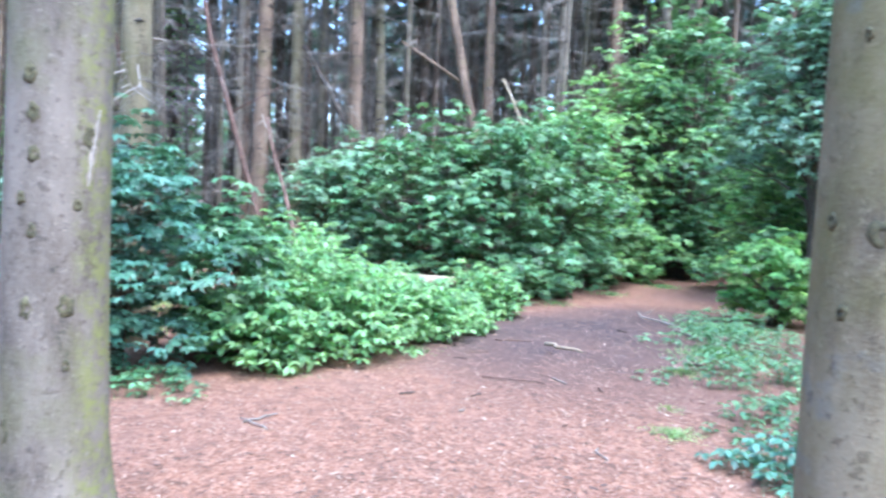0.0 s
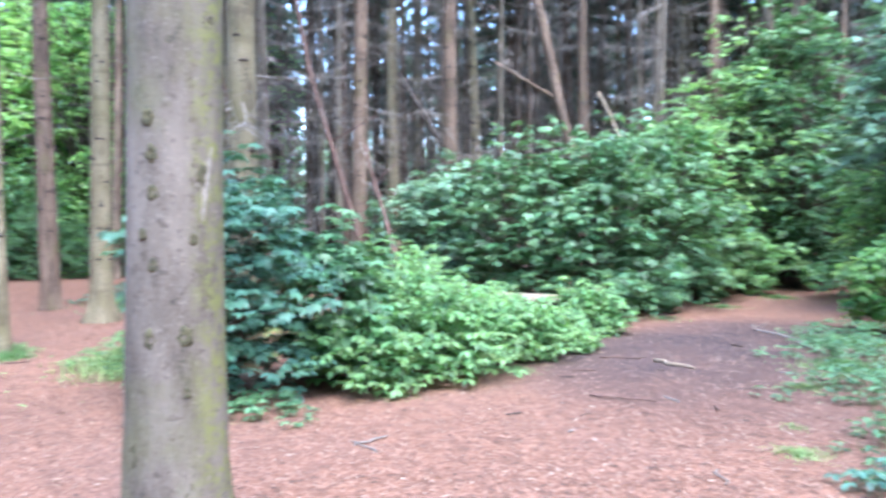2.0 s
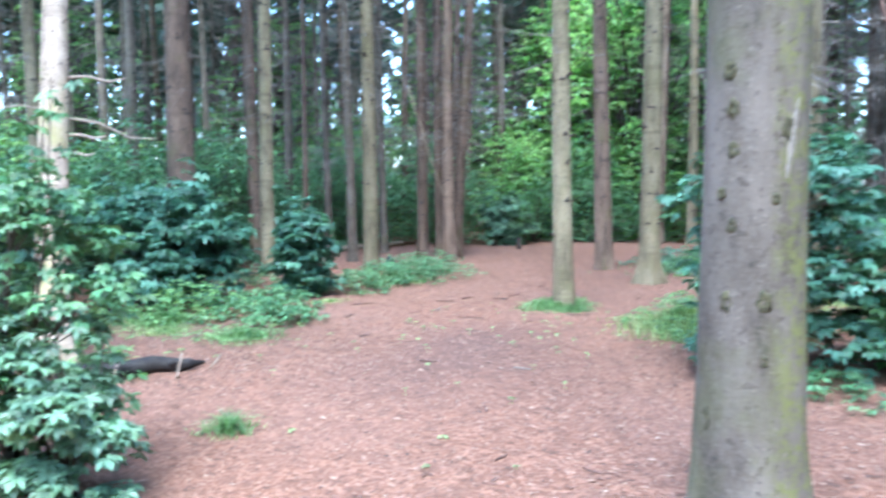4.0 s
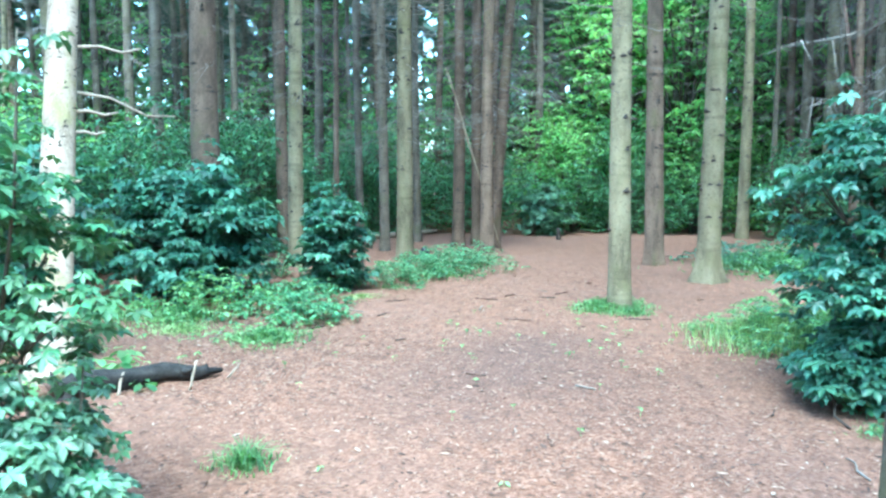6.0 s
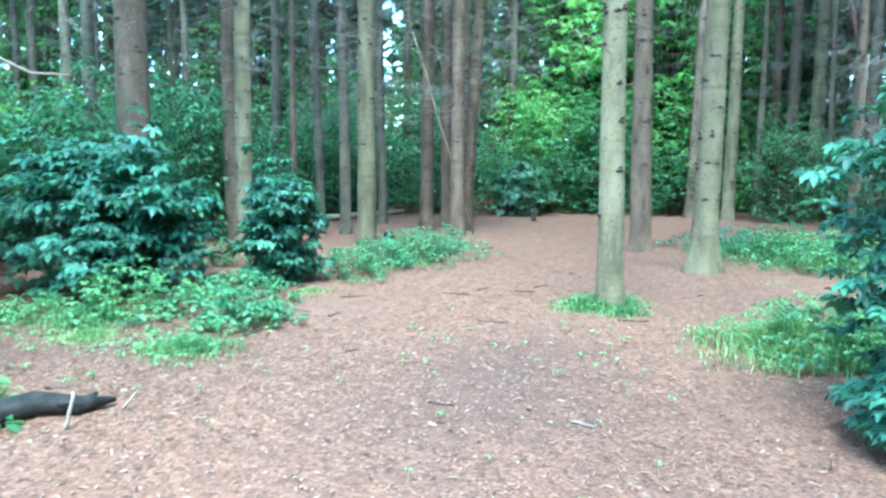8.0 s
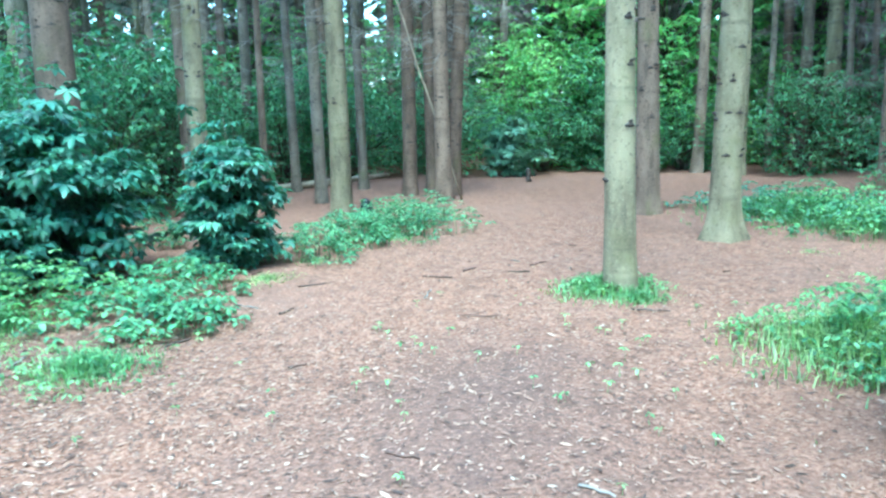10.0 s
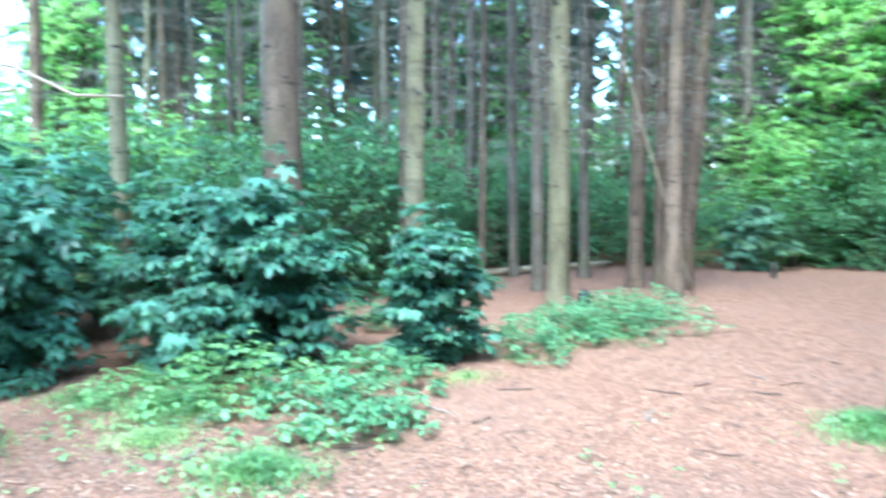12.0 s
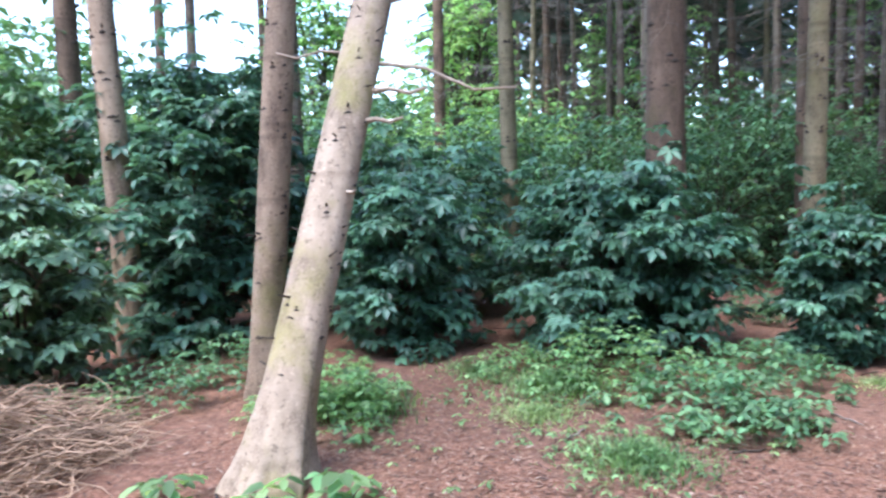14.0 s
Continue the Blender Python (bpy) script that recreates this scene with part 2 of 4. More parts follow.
def link_tris(name, verts, tris, mat, parent=None, label=""):
    """A mesh of triangles out of two numpy arrays."""
    verts, tris = np.asarray(verts, np.float32), np.asarray(tris, np.int32)
    me = bpy.data.meshes.new(name)
    me.vertices.add(len(verts))
    me.vertices.foreach_set("co", verts.ravel())
    me.loops.add(tris.size)
    me.loops.foreach_set("vertex_index", tris.ravel())
    me.polygons.add(len(tris))
    me.polygons.foreach_set("loop_start", np.arange(0, tris.size, 3, dtype=np.int32))
    me.update(calc_edges=True)
    me.materials.append(mat)
    ob = new(name, me)
    ob.parent = parent
    if label:
        tagged(ob, label)
    return ob


def thing(name, x, y, z=0.0):
    e = new(name)
    e.empty_display_size = 0.2
    e.location = (x, y, z)
    return e


class Tubes:
    """Tapered tubes along lines of points, joined into one mesh."""

    def __init__(self):
        self.v, self.f = [], []

    def add(self, points, radii, sides=5, cap=True, lumps=0.0, rng=None):
        points = [Vector(p) for p in points]
        start = len(self.v)
        up = Vector((0.31, 0.17, 0.93)).normalized()
        for i, (p, r) in enumerate(zip(points, radii)):
            d = (points[min(i + 1, len(points) - 1)] - points[max(i - 1, 0)]).normalized()
            a = d.cross(up)
            if a.length < 0.1:
                a = d.cross(Vector((1, 0, 0)))
            a.normalize()
            b = d.cross(a)
            for k in range(sides):
                t = 2 * math.pi * k / sides
                q = r * (1 + (rng.uniform(-lumps, lumps) if lumps else 0))
                self.v.append(tuple(p + (a * math.cos(t) + b * math.sin(t)) * q))
        for i in range(len(points) - 1):
            for k in range(sides):
                n = (k + 1) % sides
                s = start + i * sides
                self.f.append((s + k, s + n, s + sides + n, s + sides + k))
        if cap:
            self.f.append(tuple(range(start + sides - 1, start - 1, -1)))
            e = start + (len(points) - 1) * sides
            self.f.append(tuple(range(e, e + sides)))

    def sliver(self, a, b, width, turn):
        """A twig too thin for more than one long face."""
        d = b - a
        side = d.cross(Vector((math.cos(turn), math.sin(turn), 0.4))).normalized() * width
        n = len(self.v)
        self.v += [tuple(a - side), tuple(a + side), tuple(b)]
        self.f.append((n, n + 1, n + 2))

    def link(self, name, mat, parent=None, label="", smooth=True):
        return link_mesh(name, self.v, self.f, mat, parent, label, smooth)


# ---- ground: one sheet to the horizon ----
def ground_height(x, y):
    return 0.035 * noise.noise((x * 0.35, y * 0.35, 0.3)) + 0.012 * noise.noise((x * 1.7, y * 1.7, 2.1))


def steps(lo, hi, fine, far):
    inner = list(np.arange(lo, hi + 1e-6, fine))
    out, d = [], fine
    a, b = lo, hi
    while b < far:
        d *= 1.35
        a -= d
        b += d
        inner = [a] + inner + [b]
    return inner


def build_ground():
    xs, ys = steps(-15, 6, 0.16, 900), steps(-2, 17, 0.16, 900)
    n = len(xs)
    verts = [(x, y, ground_height(x, y)) for y in ys for x in xs]
    faces = [(j * n + i, j * n + i + 1, (j + 1) * n + i + 1, (j + 1) * n + i) for j in range(len(ys) - 1) for i in range(n - 1)]
    ob = link_mesh("ground", verts, faces, LITTER_GROUND, None, "", True)
    tagged(ob, "reddish-brown woodland floor of fallen spruce needles", "ground", "", "structure")


build_ground()


# ---- spruces ----
def trunk_line(x_lean, y_lean, height, bend, rng):
    """The axis of a trunk by height: lean in metres per metre, and a slight bend."""
    ph = rng.uniform(0, 6.28)
    return lambda z: Vector((x_lean * z + bend * math.sin(z * 0.45 + ph) - bend * math.sin(ph), y_lean * z + bend * math.cos(z * 0.37 + ph) - bend * math.cos(ph), z))


def trunk_radius(r, z, height, flare):
    return r * (1 - 0.85 * max(0, z - 1.3) / height) * (1 + flare * math.exp(-max(z, 0) / 0.22) + 0.10 * math.exp(-max(z, 0) / 0.9))


def build_trunk(axis, r, height, sides, flare, rng, mat, parent, label=""):
    zs = [-0.15, -0.04, 0.04, 0.12, 0.22, 0.35, 0.5, 0.7, 0.95, 1.25, 1.6, 2.0, 2.4, 2.8, 3.3, 3.9, 4.6, 5.5, 6.5, 8, 10, 12.5, 15]
    zs = [z for z in zs if z < height - 1] + [height]
    seed = rng.uniform(0, 50)
    roots = rng.randint(4, 6)
    turn = rng.uniform(0, 6)
    verts, faces = [], []
    for z in zs:
        c = axis(z)
        rr = trunk_radius(r, z, height, 0.0) if z < height else 0.01
        for k in range(sides):
            a = 2 * math.pi * k / sides
            root = flare * math.exp(-max(z, 0) / 0.20) * (0.55 + 0.75 * max(0, math.cos(roots * a / 1.0 + turn)) ** 2)
            lump = 1 + 0.05 * noise.noise((math.cos(a) * 1.2 + seed, math.sin(a) * 1.2, z * 0.8)) + 0.022 * noise.noise((math.cos(a) * 4 + seed, math.sin(a) * 4, z * 5))
            q = rr * lump * (1 + root)
            verts.append((c.x + q * math.cos(a), c.y + q * math.sin(a), z))
    for i in range(len(zs) - 1):
        for k in range(sides):
            n = (k + 1) % sides
            s = i * sides
            faces.append((s + k, s + n, s + sides + n, s + sides + k))
    return link_mesh("trunk", verts, faces, mat, parent, label, True)


def collar(t, axis, r, height, z, a, half, thick):
    """A dark ridge of bark that runs a short way round the trunk where a branch grew."""
    pts = []
    for f in (-1, 0, 1):
        zz = z - 0.03 * f * f * half
        q = trunk_radius(r, zz, height, 0) - 0.002
        pts.append(axis(zz) + Vector((math.cos(a + f * half), math.sin(a + f * half), 0)) * q)
    t.add(pts, [thick * 0.35, thick, thick * 0.3], 4, False)


def build_stubs(axis, r, height, lo, hi, rng, parent, gap=0.42, size=1.0):
    """Whorls of collars and short dead branch stubs."""
    t = Tubes()
    z = lo
    while z < hi:
        for k in range(rng.randint(3, 5)):
            a = rng.uniform(0, 6.283)
            zz = z + rng.uniform(-0.05, 0.05)
            c, q = axis(zz), trunk_radius(r, zz, height, 0)
            w = rng.uniform(0.014, 0.024) * size
            collar(t, axis, r, height, zz, a, rng.uniform(0.18, 0.42) * min(1, size), w)
            if rng.random() < 0.5:
                d = Vector((math.cos(a), math.sin(a), rng.uniform(0.0, 0.5)))
                p = c + d * (q - 0.02)
                ln = rng.uniform(0.01, 0.06)
                t.add([p, p + d * (0.022 + ln * 0.4), p + d * (0.028 + ln)], [w * 0.7, w * 0.5, w * 0.3], 4)
        z += gap * rng.uniform(0.7, 1.3)
    return tagged(t.link("stub_growth", STUB, parent, "dark stubs of dead branches in whorls"), kind="stuff")


def dead_branch(t, start, a, length, rise, rng, thick=0.012, twigs=4, fine=False):
    d = Vector((math.cos(a), math.sin(a), rise))
    side = Vector((-d.y, d.x, 0))
    bend, sag = rng.uniform(-0.25, 0.25), rng.uniform(0.02, 0.16)
    pts = []
    for i in range(5):
        s = i / 4
        pts.append(start + d * (length * s) + side * (bend * length * s * s) + Vector((0, 0, -sag * length * math.sin(s * 2.6))))
    t.add(pts, [thick, thick * 0.8, thick * 0.6, thick * 0.4, thick * 0.15], 3, False)
    for k in range(twigs):
        s = rng.uniform(0.15, 0.98)
        i = min(3, int(s * 4))
        p = pts[i].lerp(pts[i + 1], s * 4 - i)
        sg = rng.choice((-1, 1))
        q = (d * 0.6 + side * sg * rng.uniform(0.4, 1) + Vector((0, 0, rng.uniform(-0.8, 0.15)))) * length * rng.uniform(0.15, 0.42)
        if fine:
            t.sliver(p, p + q + Vector((0, 0, -0.05 * length)), thick * 0.55, rng.uniform(0, 6.28))
        else:
            t.add([p, p + q + Vector((0, 0, -0.05 * length))], [thick * 0.4, thick * 0.12], 3, False)


def build_dead_branches(axis, r, height, lo, hi, count, reach, rng, parent, twigs=4, single=False):
    """Dead branches below the crown: each a part on the nearer trees, joined on the rest."""
    t = Tubes()
    for k in range(count):
        z = lo + (hi - lo) * rng.random()
        a = rng.uniform(0, 6.283)
        c = axis(z) + Vector((math.cos(a), math.sin(a), 0)) * trunk_radius(r, z, height, 0) * 0.9
        dead_branch(t, c, a, reach * rng.uniform(0.35, 1.0), rng.uniform(-0.25, 0.2), rng, rng.uniform(0.004, 0.009), twigs if single else twigs * 3, not single)
        if single:
            t.link("branch", TWIG, parent, "thin grey dead branch", False)
            t = Tubes()
    if single:
        return None
    return tagged(t.link("deadwood", TWIG, parent, "thin grey dead branches and twigs", False), kind="stuff")


def build_crown(axis, height, lo, boughs, reach, rng, parent):
    """Drooping boughs of needles round the upper trunk."""
    vs, ts = [], []
    for k in range(boughs):
        s = k / boughs
        z = lo + (height - lo) * s
        a = k * 2.4 + rng.uniform(-0.4, 0.4)
        ln = reach * (1 - 0.85 * s) * rng.uniform(0.7, 1.15)
        c = axis(min(z, height))
        d, side = Vector((math.cos(a), math.sin(a), 0)), Vector((-math.sin(a), math.cos(a), 0))
        for j in range(13):
            u = 0.15 + 0.85 * (j + rng.random()) / 13
            p = c + d * (ln * u) + Vector((0, 0, 0.12 * ln * u - 0.42 * ln * u * u))
            sg = -1 if j % 2 else 1
            w = ln * 0.34 * (1.15 - u) + 0.12
            q = p + side * (sg * w) + d * (0.35 * w) + Vector((0, 0, -rng.uniform(0.1, 0.55) * w))
            m = p.lerp(q, 0.5) + d * (0.14 + 0.05 * ln)
            n = len(vs)
            vs += [tuple(p - d * 0.05), tuple(m), tuple(q), tuple(p.lerp(q, 0.45) - d * 0.10 + Vector((0, 0, -0.08)))]
            ts += [(n, n + 1, n + 2), (n, n + 2, n + 3)]
    return link_tris("crown", vs, ts, NEEDLE, parent, "dark green spruce boughs high on the trunk")


def spruce(x, y, r, mat, label, lean=(0, 0), height=17, seed=1, sides=16, flare=0.35, stubs=(0.9, 7), dead=(3.0, 9, 24), bend=0.03, crown_from=9.5, size=1.0, reach=1.5, gap=0.38):
    rng = random.Random(seed)
    e = thing("spruce_tree", x, y, ground_height(x, y))
    axis = trunk_line(lean[0], lean[1], height, bend, rng)
    stem = build_trunk(axis, r, height, sides, flare, rng, mat, e)
    build_stubs(axis, r, height, stubs[0], stubs[1], rng, stem, gap, size)
    if dead[2]:
        build_dead_branches(axis, r, height, dead[0], dead[1], dead[2], reach, rng, stem, 5, sides >= 20)
    build_crown(axis, height, crown_from, 26, 1.9, rng, e)
    tagged(e, label, "tree", "spruces of the wood")
    return e, axis, stem


GREY_L = "spruce with pale grey-pink scaly bark and algae"
TAN_L = "spruce with smooth tan-olive bark"
BROWN_L = "spruce with rough red-brown bark and dead branches"
GREYB_L = "slender spruce with grey-brown bark and dead grey twigs"

near_a, axis_a, trunk_a = spruce(-1.455, 3.165, 0.192, BARK_PALE, GREY_L + " beside the path", (0.012, 0.0), seed=3, sides=40, flare=0.42, stubs=(5, 7), dead=(5, 9, 10), bend=0.006)
near_z, axis_z, trunk_z = spruce(1.165, 2.06, 0.172, BARK_OLIVE, "spruce with greenish tan bark, knots and faint blue paint smears", (0.005, 0.0), seed=4, sides=40, flare=0.3, stubs=(5, 7), dead=(5, 9, 10), bend=0.006)


KNOTS_A = ((2.26, -0.32, 0.021), (2.16, -1.25, 0.024), (1.87, -1.73, 0.037), (1.73, -1.63, 0.037), (1.65, -0.58, 0.047), (1.58, -1.59, 0.034), (1.42, -1.84, 0.026), (1.40, -0.83, 0.024), (1.30, -1.61, 0.026), (1.01, -1.66, 0.040), (1.02, -1.01, 0.042), (0.80, -0.97, 0.024), (0.54, -2.16, 0.063), (2.47, -1.15, 0.026))
KNOTS_Z = ((1.91, -1.06, 0.024), (1.44, -2.22, 0.041), (1.24, -2.66, 0.021), (1.27, -1.01, 0.022), (1.04, -1.37, 0.031), (1.47, -2.95, 0.024), (1.93, -2.60, 0.017), (1.29, -2.11, 0.017))


def knot(parent, axis, r, height, z, a, size, mat=None):
    """A healed branch scar: a low oval rim with a dark sunken middle."""
    c = axis(z)
    q = trunk_radius(r, z, height, 0)
    out = Vector((math.cos(a), math.sin(a), 0))
    side, up = Vector((-math.sin(a), math.cos(a), 0)), Vector((0, 0, 1))
    rng = random.Random(int(z * 100 + a * 10))
    rings = ((1.0, -0.012), (0.8, 0.001), (0.5, 0.005), (0.25, 0.001), (0.0, -0.002))
    verts, faces, sides = [], [], 12
    for rad, lift in rings:
        for k in range(sides):
            t = 2 * math.pi * k / sides
            w = size * rad * (1 + rng.uniform(-0.3, 0.3))
            dx = math.cos(t) * w * 0.8
            verts.append(tuple(c + out * (math.sqrt(max(q * q - dx * dx, 0)) + lift) + side * dx + up * math.sin(t) * w * 1.15))
    for i in range(len(rings) - 1):
        for k in range(sides):
            n = (k + 1) % sides
            faces.append((i * sides + k, i * sides + n, (i + 1) * sides + n, (i + 1) * sides + k))
    return link_mesh("knot", verts, faces, KNOT, parent, "", True)


for z, a, s in KNOTS_A:
    knot(trunk_a, axis_a, 0.192, 17, z, a, s * 1.1)
for z, a, s in KNOTS_Z:
    knot(trunk_z, axis_z, 0.172, 17, z, a, s * 1.05)

def scar(parent, axis, r, height, z0, z1, a, width):
    """A strip where the bark has peeled, with a raised edge."""
    verts, faces, n = [], [], 9
    for i in range(n):
        t = i / (n - 1)
        z = z0 + (z1 - z0) * t
        c, q = axis(z), trunk_radius(r, z, height, 0)
        w = width * math.sin(math.pi * (0.08 + 0.84 * t)) * (1 + 0.3 * math.sin(i * 2.3))
        for k, lift in ((-1, -0.006), (-0.5, 0.007), (0.3, 0.003), (1, -0.006)):
            f = a + k * w / q + 0.25 * (t - 0.5)
            verts.append((c.x + (q * 1.01 + lift) * math.cos(f), c.y + (q * 1.01 + lift) * math.sin(f), z))
    for i in range(n - 1):
        for k in range(3):
            faces.append((i * 4 + k, i * 4 + k + 1, i * 4 + k + 5, i * 4 + k + 4))
    link_mesh("scar", verts, faces, SCAR, parent, "pale strip of peeled bark", True)


scar(trunk_a, axis_a, 0.192, 17, 1.47, 1.76, -0.5, 0.018)

# trees that stand free beside the path
spruce(-5.67, 8.12, 0.118, BARK_TAN, TAN_L + " in a ring of grass", (-0.020, 0.008), seed=5, size=1.25, sides=24, flare=0.22, dead=(2.3, 8, 16))
spruce(-6.0, 10.9, 0.150, BARK_TAN, TAN_L + " and flared roots", (0.0, 0.008), seed=6, size=1.25, sides=28, flare=0.75, dead=(3.4, 8, 14))
spruce(-7.72, 12.45, 0.150, BARK_BROWN, BROWN_L + " beside the path", (-0.01, 0.01), seed=7, size=1.25, sides=24, flare=0.35, dead=(2.6, 8, 26))
spruce(-11.2, 9.9, 0.145, BARK_TAN, TAN_L + " with a green foot", (0.01, 0.01), seed=8, size=1.25, sides=24, flare=0.2, dead=(1.9, 8, 100), reach=1.15)
spruce(-11.1, 11.98, 0.125, BARK_BROWN, BROWN_L, (0.006, 0.004), seed=9, sides=20, flare=0.3, dead=(2.2, 8, 70))
spruce(-12.0, 8.14, 0.125, BARK_TAN, TAN_L + " and peeling red upper bark", (0.0, 0.01), seed=10, size=1.25, sides=24, dead=(2.6, 8, 24))
spruce(-13.2, 8.7, 0.11, BARK_BROWN, BROWN_L, seed=11, dead=(2.4, 8, 30))
spruce(-11.2, 6.1, 0.205, BARK_BROWN, "stout spruce with scaly brown bark rising from shrubs", (0.0, 0.004), seed=12, sides=28, dead=(2.0, 8, 26), size=1.3)
spruce(-14.8, 11.8, 0.085, BARK_GREY, GREYB_L, seed=13, dead=(2.0, 8, 40))
spruce(-12.8, 10.8, 0.095, BARK_GREY, GREYB_L, seed=14, dead=(2.0, 8, 40))
spruce(-12.2, 12.3, 0.12, BARK_BROWN, BROWN_L, (0.01, 0.0), seed=15, dead=(2.0, 8, 70))
spruce(-12.1, 12.8, 0.12, BARK_BROWN, BROWN_L, (0.005, 0.0), seed=16, dead=(2.0, 8, 70))
spruce(-11.6, 12.75, 0.115, BARK_BROWN, BROWN_L, (0.05, 0.04), seed=17, dead=(2.0, 8, 70))
spruce(-9.86, 18.69, 0.11, BARK_RED, BROWN_L, (0.03, 0.02), seed=18, dead=(2.2, 8, 30))
spruce(-10.7, 20.4, 0.13, BARK_BROWN, BROWN_L, (0.02, 0.0), seed=19, dead=(2.2, 9, 30))
spruce(-8.97, 18.7, 0.13, BARK_TAN, TAN_L, seed=20, dead=(3.0, 8, 14))
spruce(-9.4, 22.54, 0.125, BARK_BROWN, BROWN_L, seed=21, dead=(2.0, 9, 40))
spruce(-8.72, 21.67, 0.14, BARK_GREY, GREYB_L, seed=22, dead=(2.0, 9, 40))
spruce(-8.4, 22.52, 0.19, BARK_TAN, TAN_L, seed=23, dead=(2.0, 9, 40))
spruce(-14.41, 10.82, 0.065, BARK_BROWN, BROWN_L, seed=24, dead=(2.0, 8, 30))
spruce(-13.75, 12.6, 0.085, BARK_GREY, GREYB_L, seed=25, dead=(2.0, 8, 40))
spruce(-17.2, 12.4, 0.12, BARK_GREY, GREYB_L, seed=26, dead=(1.8, 9, 50))
spruce(-15.3, 7.3, 0.115, BARK_GREY, GREYB_L, seed=27, dead=(2.2, 9, 50))
spruce(-13.3, 4.8, 0.11, BARK_TAN, TAN_L, (0.01, 0.0), seed=28, dead=(2.5, 9, 26))
# the leaning one, with broken branches
lean_tree, axis_l, trunk_l = spruce(-7.08, 2.60, 0.132, BARK_LEAN, "leaning spruce with pale scaly bark and broken branches", (-0.42, 0.21), seed=29, sides=36, flare=0.75, stubs=(0.5, 6), dead=(4.4, 9, 20), bend=0.03, size=0.55, gap=0.15)
for z, a, ln, rise, w in ((2.04, 1.25, 0.36, -0.02, 0.014), (1.86, 1.15, 0.26, 0.0, 0.014), (1.45, 0.8, 0.10, 0.1, 0.012), (2.22, 1.35, 0.85, -0.25, 0.011), (2.62, 1.2, 0.55, 0.0, 0.014), (2.3, -2.0, 0.5, 0.05, 0.008)):
    tb = Tubes()
    p = axis_l(z) + Vector((math.cos(a), math.sin(a), 0)) * 0.10
    d = Vector((math.cos(a), math.sin(a), rise))
    n = Vector((0, 0, 0.04 * ln))
    tb.add([p, p + d * ln * 0.35 + n, p + d * ln * 0.7 - n, p + d * ln + n], [w * 1.4, w, w * 0.85, w * 0.6], 7)
    tb.link("branch", SPLINTER, trunk_l, "pale broken branch")
spruce(-8.78, 2.31, 0.112, BARK_RED, "spruce with tan bark and black resin scars behind the leaning tree", (-0.03, 0.07), seed=30, sides=24, stubs=(0.5, 6), dead=(4.0, 9, 16), size=0.65, gap=0.16)
spruce(-10.6, 0.82, 0.125, BARK_RED, BROWN_L + " among shrubs", (0.01, -0.03), seed=31, sides=20, dead=(4.0, 9, 14))
spruce(-12.4, -0.3, 0.13, BARK_BROWN, BROWN_L, seed=32, dead=(4.0, 9, 14))
for n, (x, y, r) in enumerate(((-20.4, -1.6, 0.13), (-20.5, -0.95, 0.13), (-25.2, -0.2, 0.13), (-12.9, 2.1, 0.12), (-19.4, 4.3, 0.13), (-27.1, 6.0, 0.12), (-25.0, 7.7, 0.13), (-20.1, 8.9, 0.13), (-22.2, 15.0, 0.13), (-25.3, 12.7, 0.13))):
    spruce(x, y, r, BARK_GREY if n % 2 else BARK_BROWN, GREYB_L if n % 2 else BROWN_L, seed=40 + n, sides=12, dead=(3.0, 10, 34), reach=1.8)
# the dense stand on the far side of the shrubs
STAND = ((-2.77, 7.83, 0.155, 1), (-6.33, 19.6, 0.13, 0), (-2.55, 12.6, 0.13, 2), (-2.63, 17.5, 0.14, 1), (-1.05, 13.75, 0.132, 2), (-1.27, 22.7, 0.13, 0), (0.69, 22.2, 0.13, 0), (1.59, 17.6, 0.13, 2), (3.3, 22.4, 0.13, 2), (3.14, 17.4, 0.135, 0), (4.9, 24.2, 0.13, 0), (5.05, 22.6, 0.13, 1), (4.7, 18.8, 0.18, 2), (6.1, 19.1, 0.18, 0), (7.3, 20.9, 0.19, 0))
for n, (x, y, r, k) in enumerate(STAND):
    spruce(x, y, r, (BARK_GREY, BARK_TAN, BARK_BROWN)[k], (GREYB_L, TAN_L, BROWN_L)[k], (random.Random(n).uniform(-0.012, 0.012), 0), seed=60 + n, sides=16, dead=(1.9, 10, 60), reach=1.7, size=1.2)


# ---- background spruces, copied from a few patterns ----
def pattern(seed, mat, label, r):
    rng = random.Random(seed)
    e = thing("spruce_tree", 0, 0, 0)
    axis = trunk_line(rng.uniform(-0.015, 0.015), rng.uniform(-0.015, 0.015), 17, 0.05, rng)
    build_trunk(axis, r, 17, 10, 0.25, rng, mat, e)
    t = Tubes()
    z = 0.7
    while z < 7:
        for k in range(3):
            a, c, q = rng.uniform(0, 6.283), axis(z), trunk_radius(r, z, 17, 0)
            d = Vector((math.cos(a), math.sin(a), 0.2))
            collar(t, axis, r, 17, z + rng.uniform(-0.05, 0.05), a, rng.uniform(0.3, 0.55), 0.028)
            if k == 0:
                t.add([c + d * (q - 0.02), c + d * (q + rng.uniform(0.03, 0.09))], [0.018, 0.008], 4)
        z += rng.uniform(0.28, 0.5)
    tagged(t.link("stub_growth", STUB, e, "dark stubs of dead branches in whorls"), kind="stuff")
    build_dead_branches(axis, r, 17, 1.4, 10.5, 80, 1.9, rng, e, 6)
    build_crown(axis, 17, 8.8, 28, 2.0, rng, e)
    return tagged(e, label, "tree", "spruces of the wood")


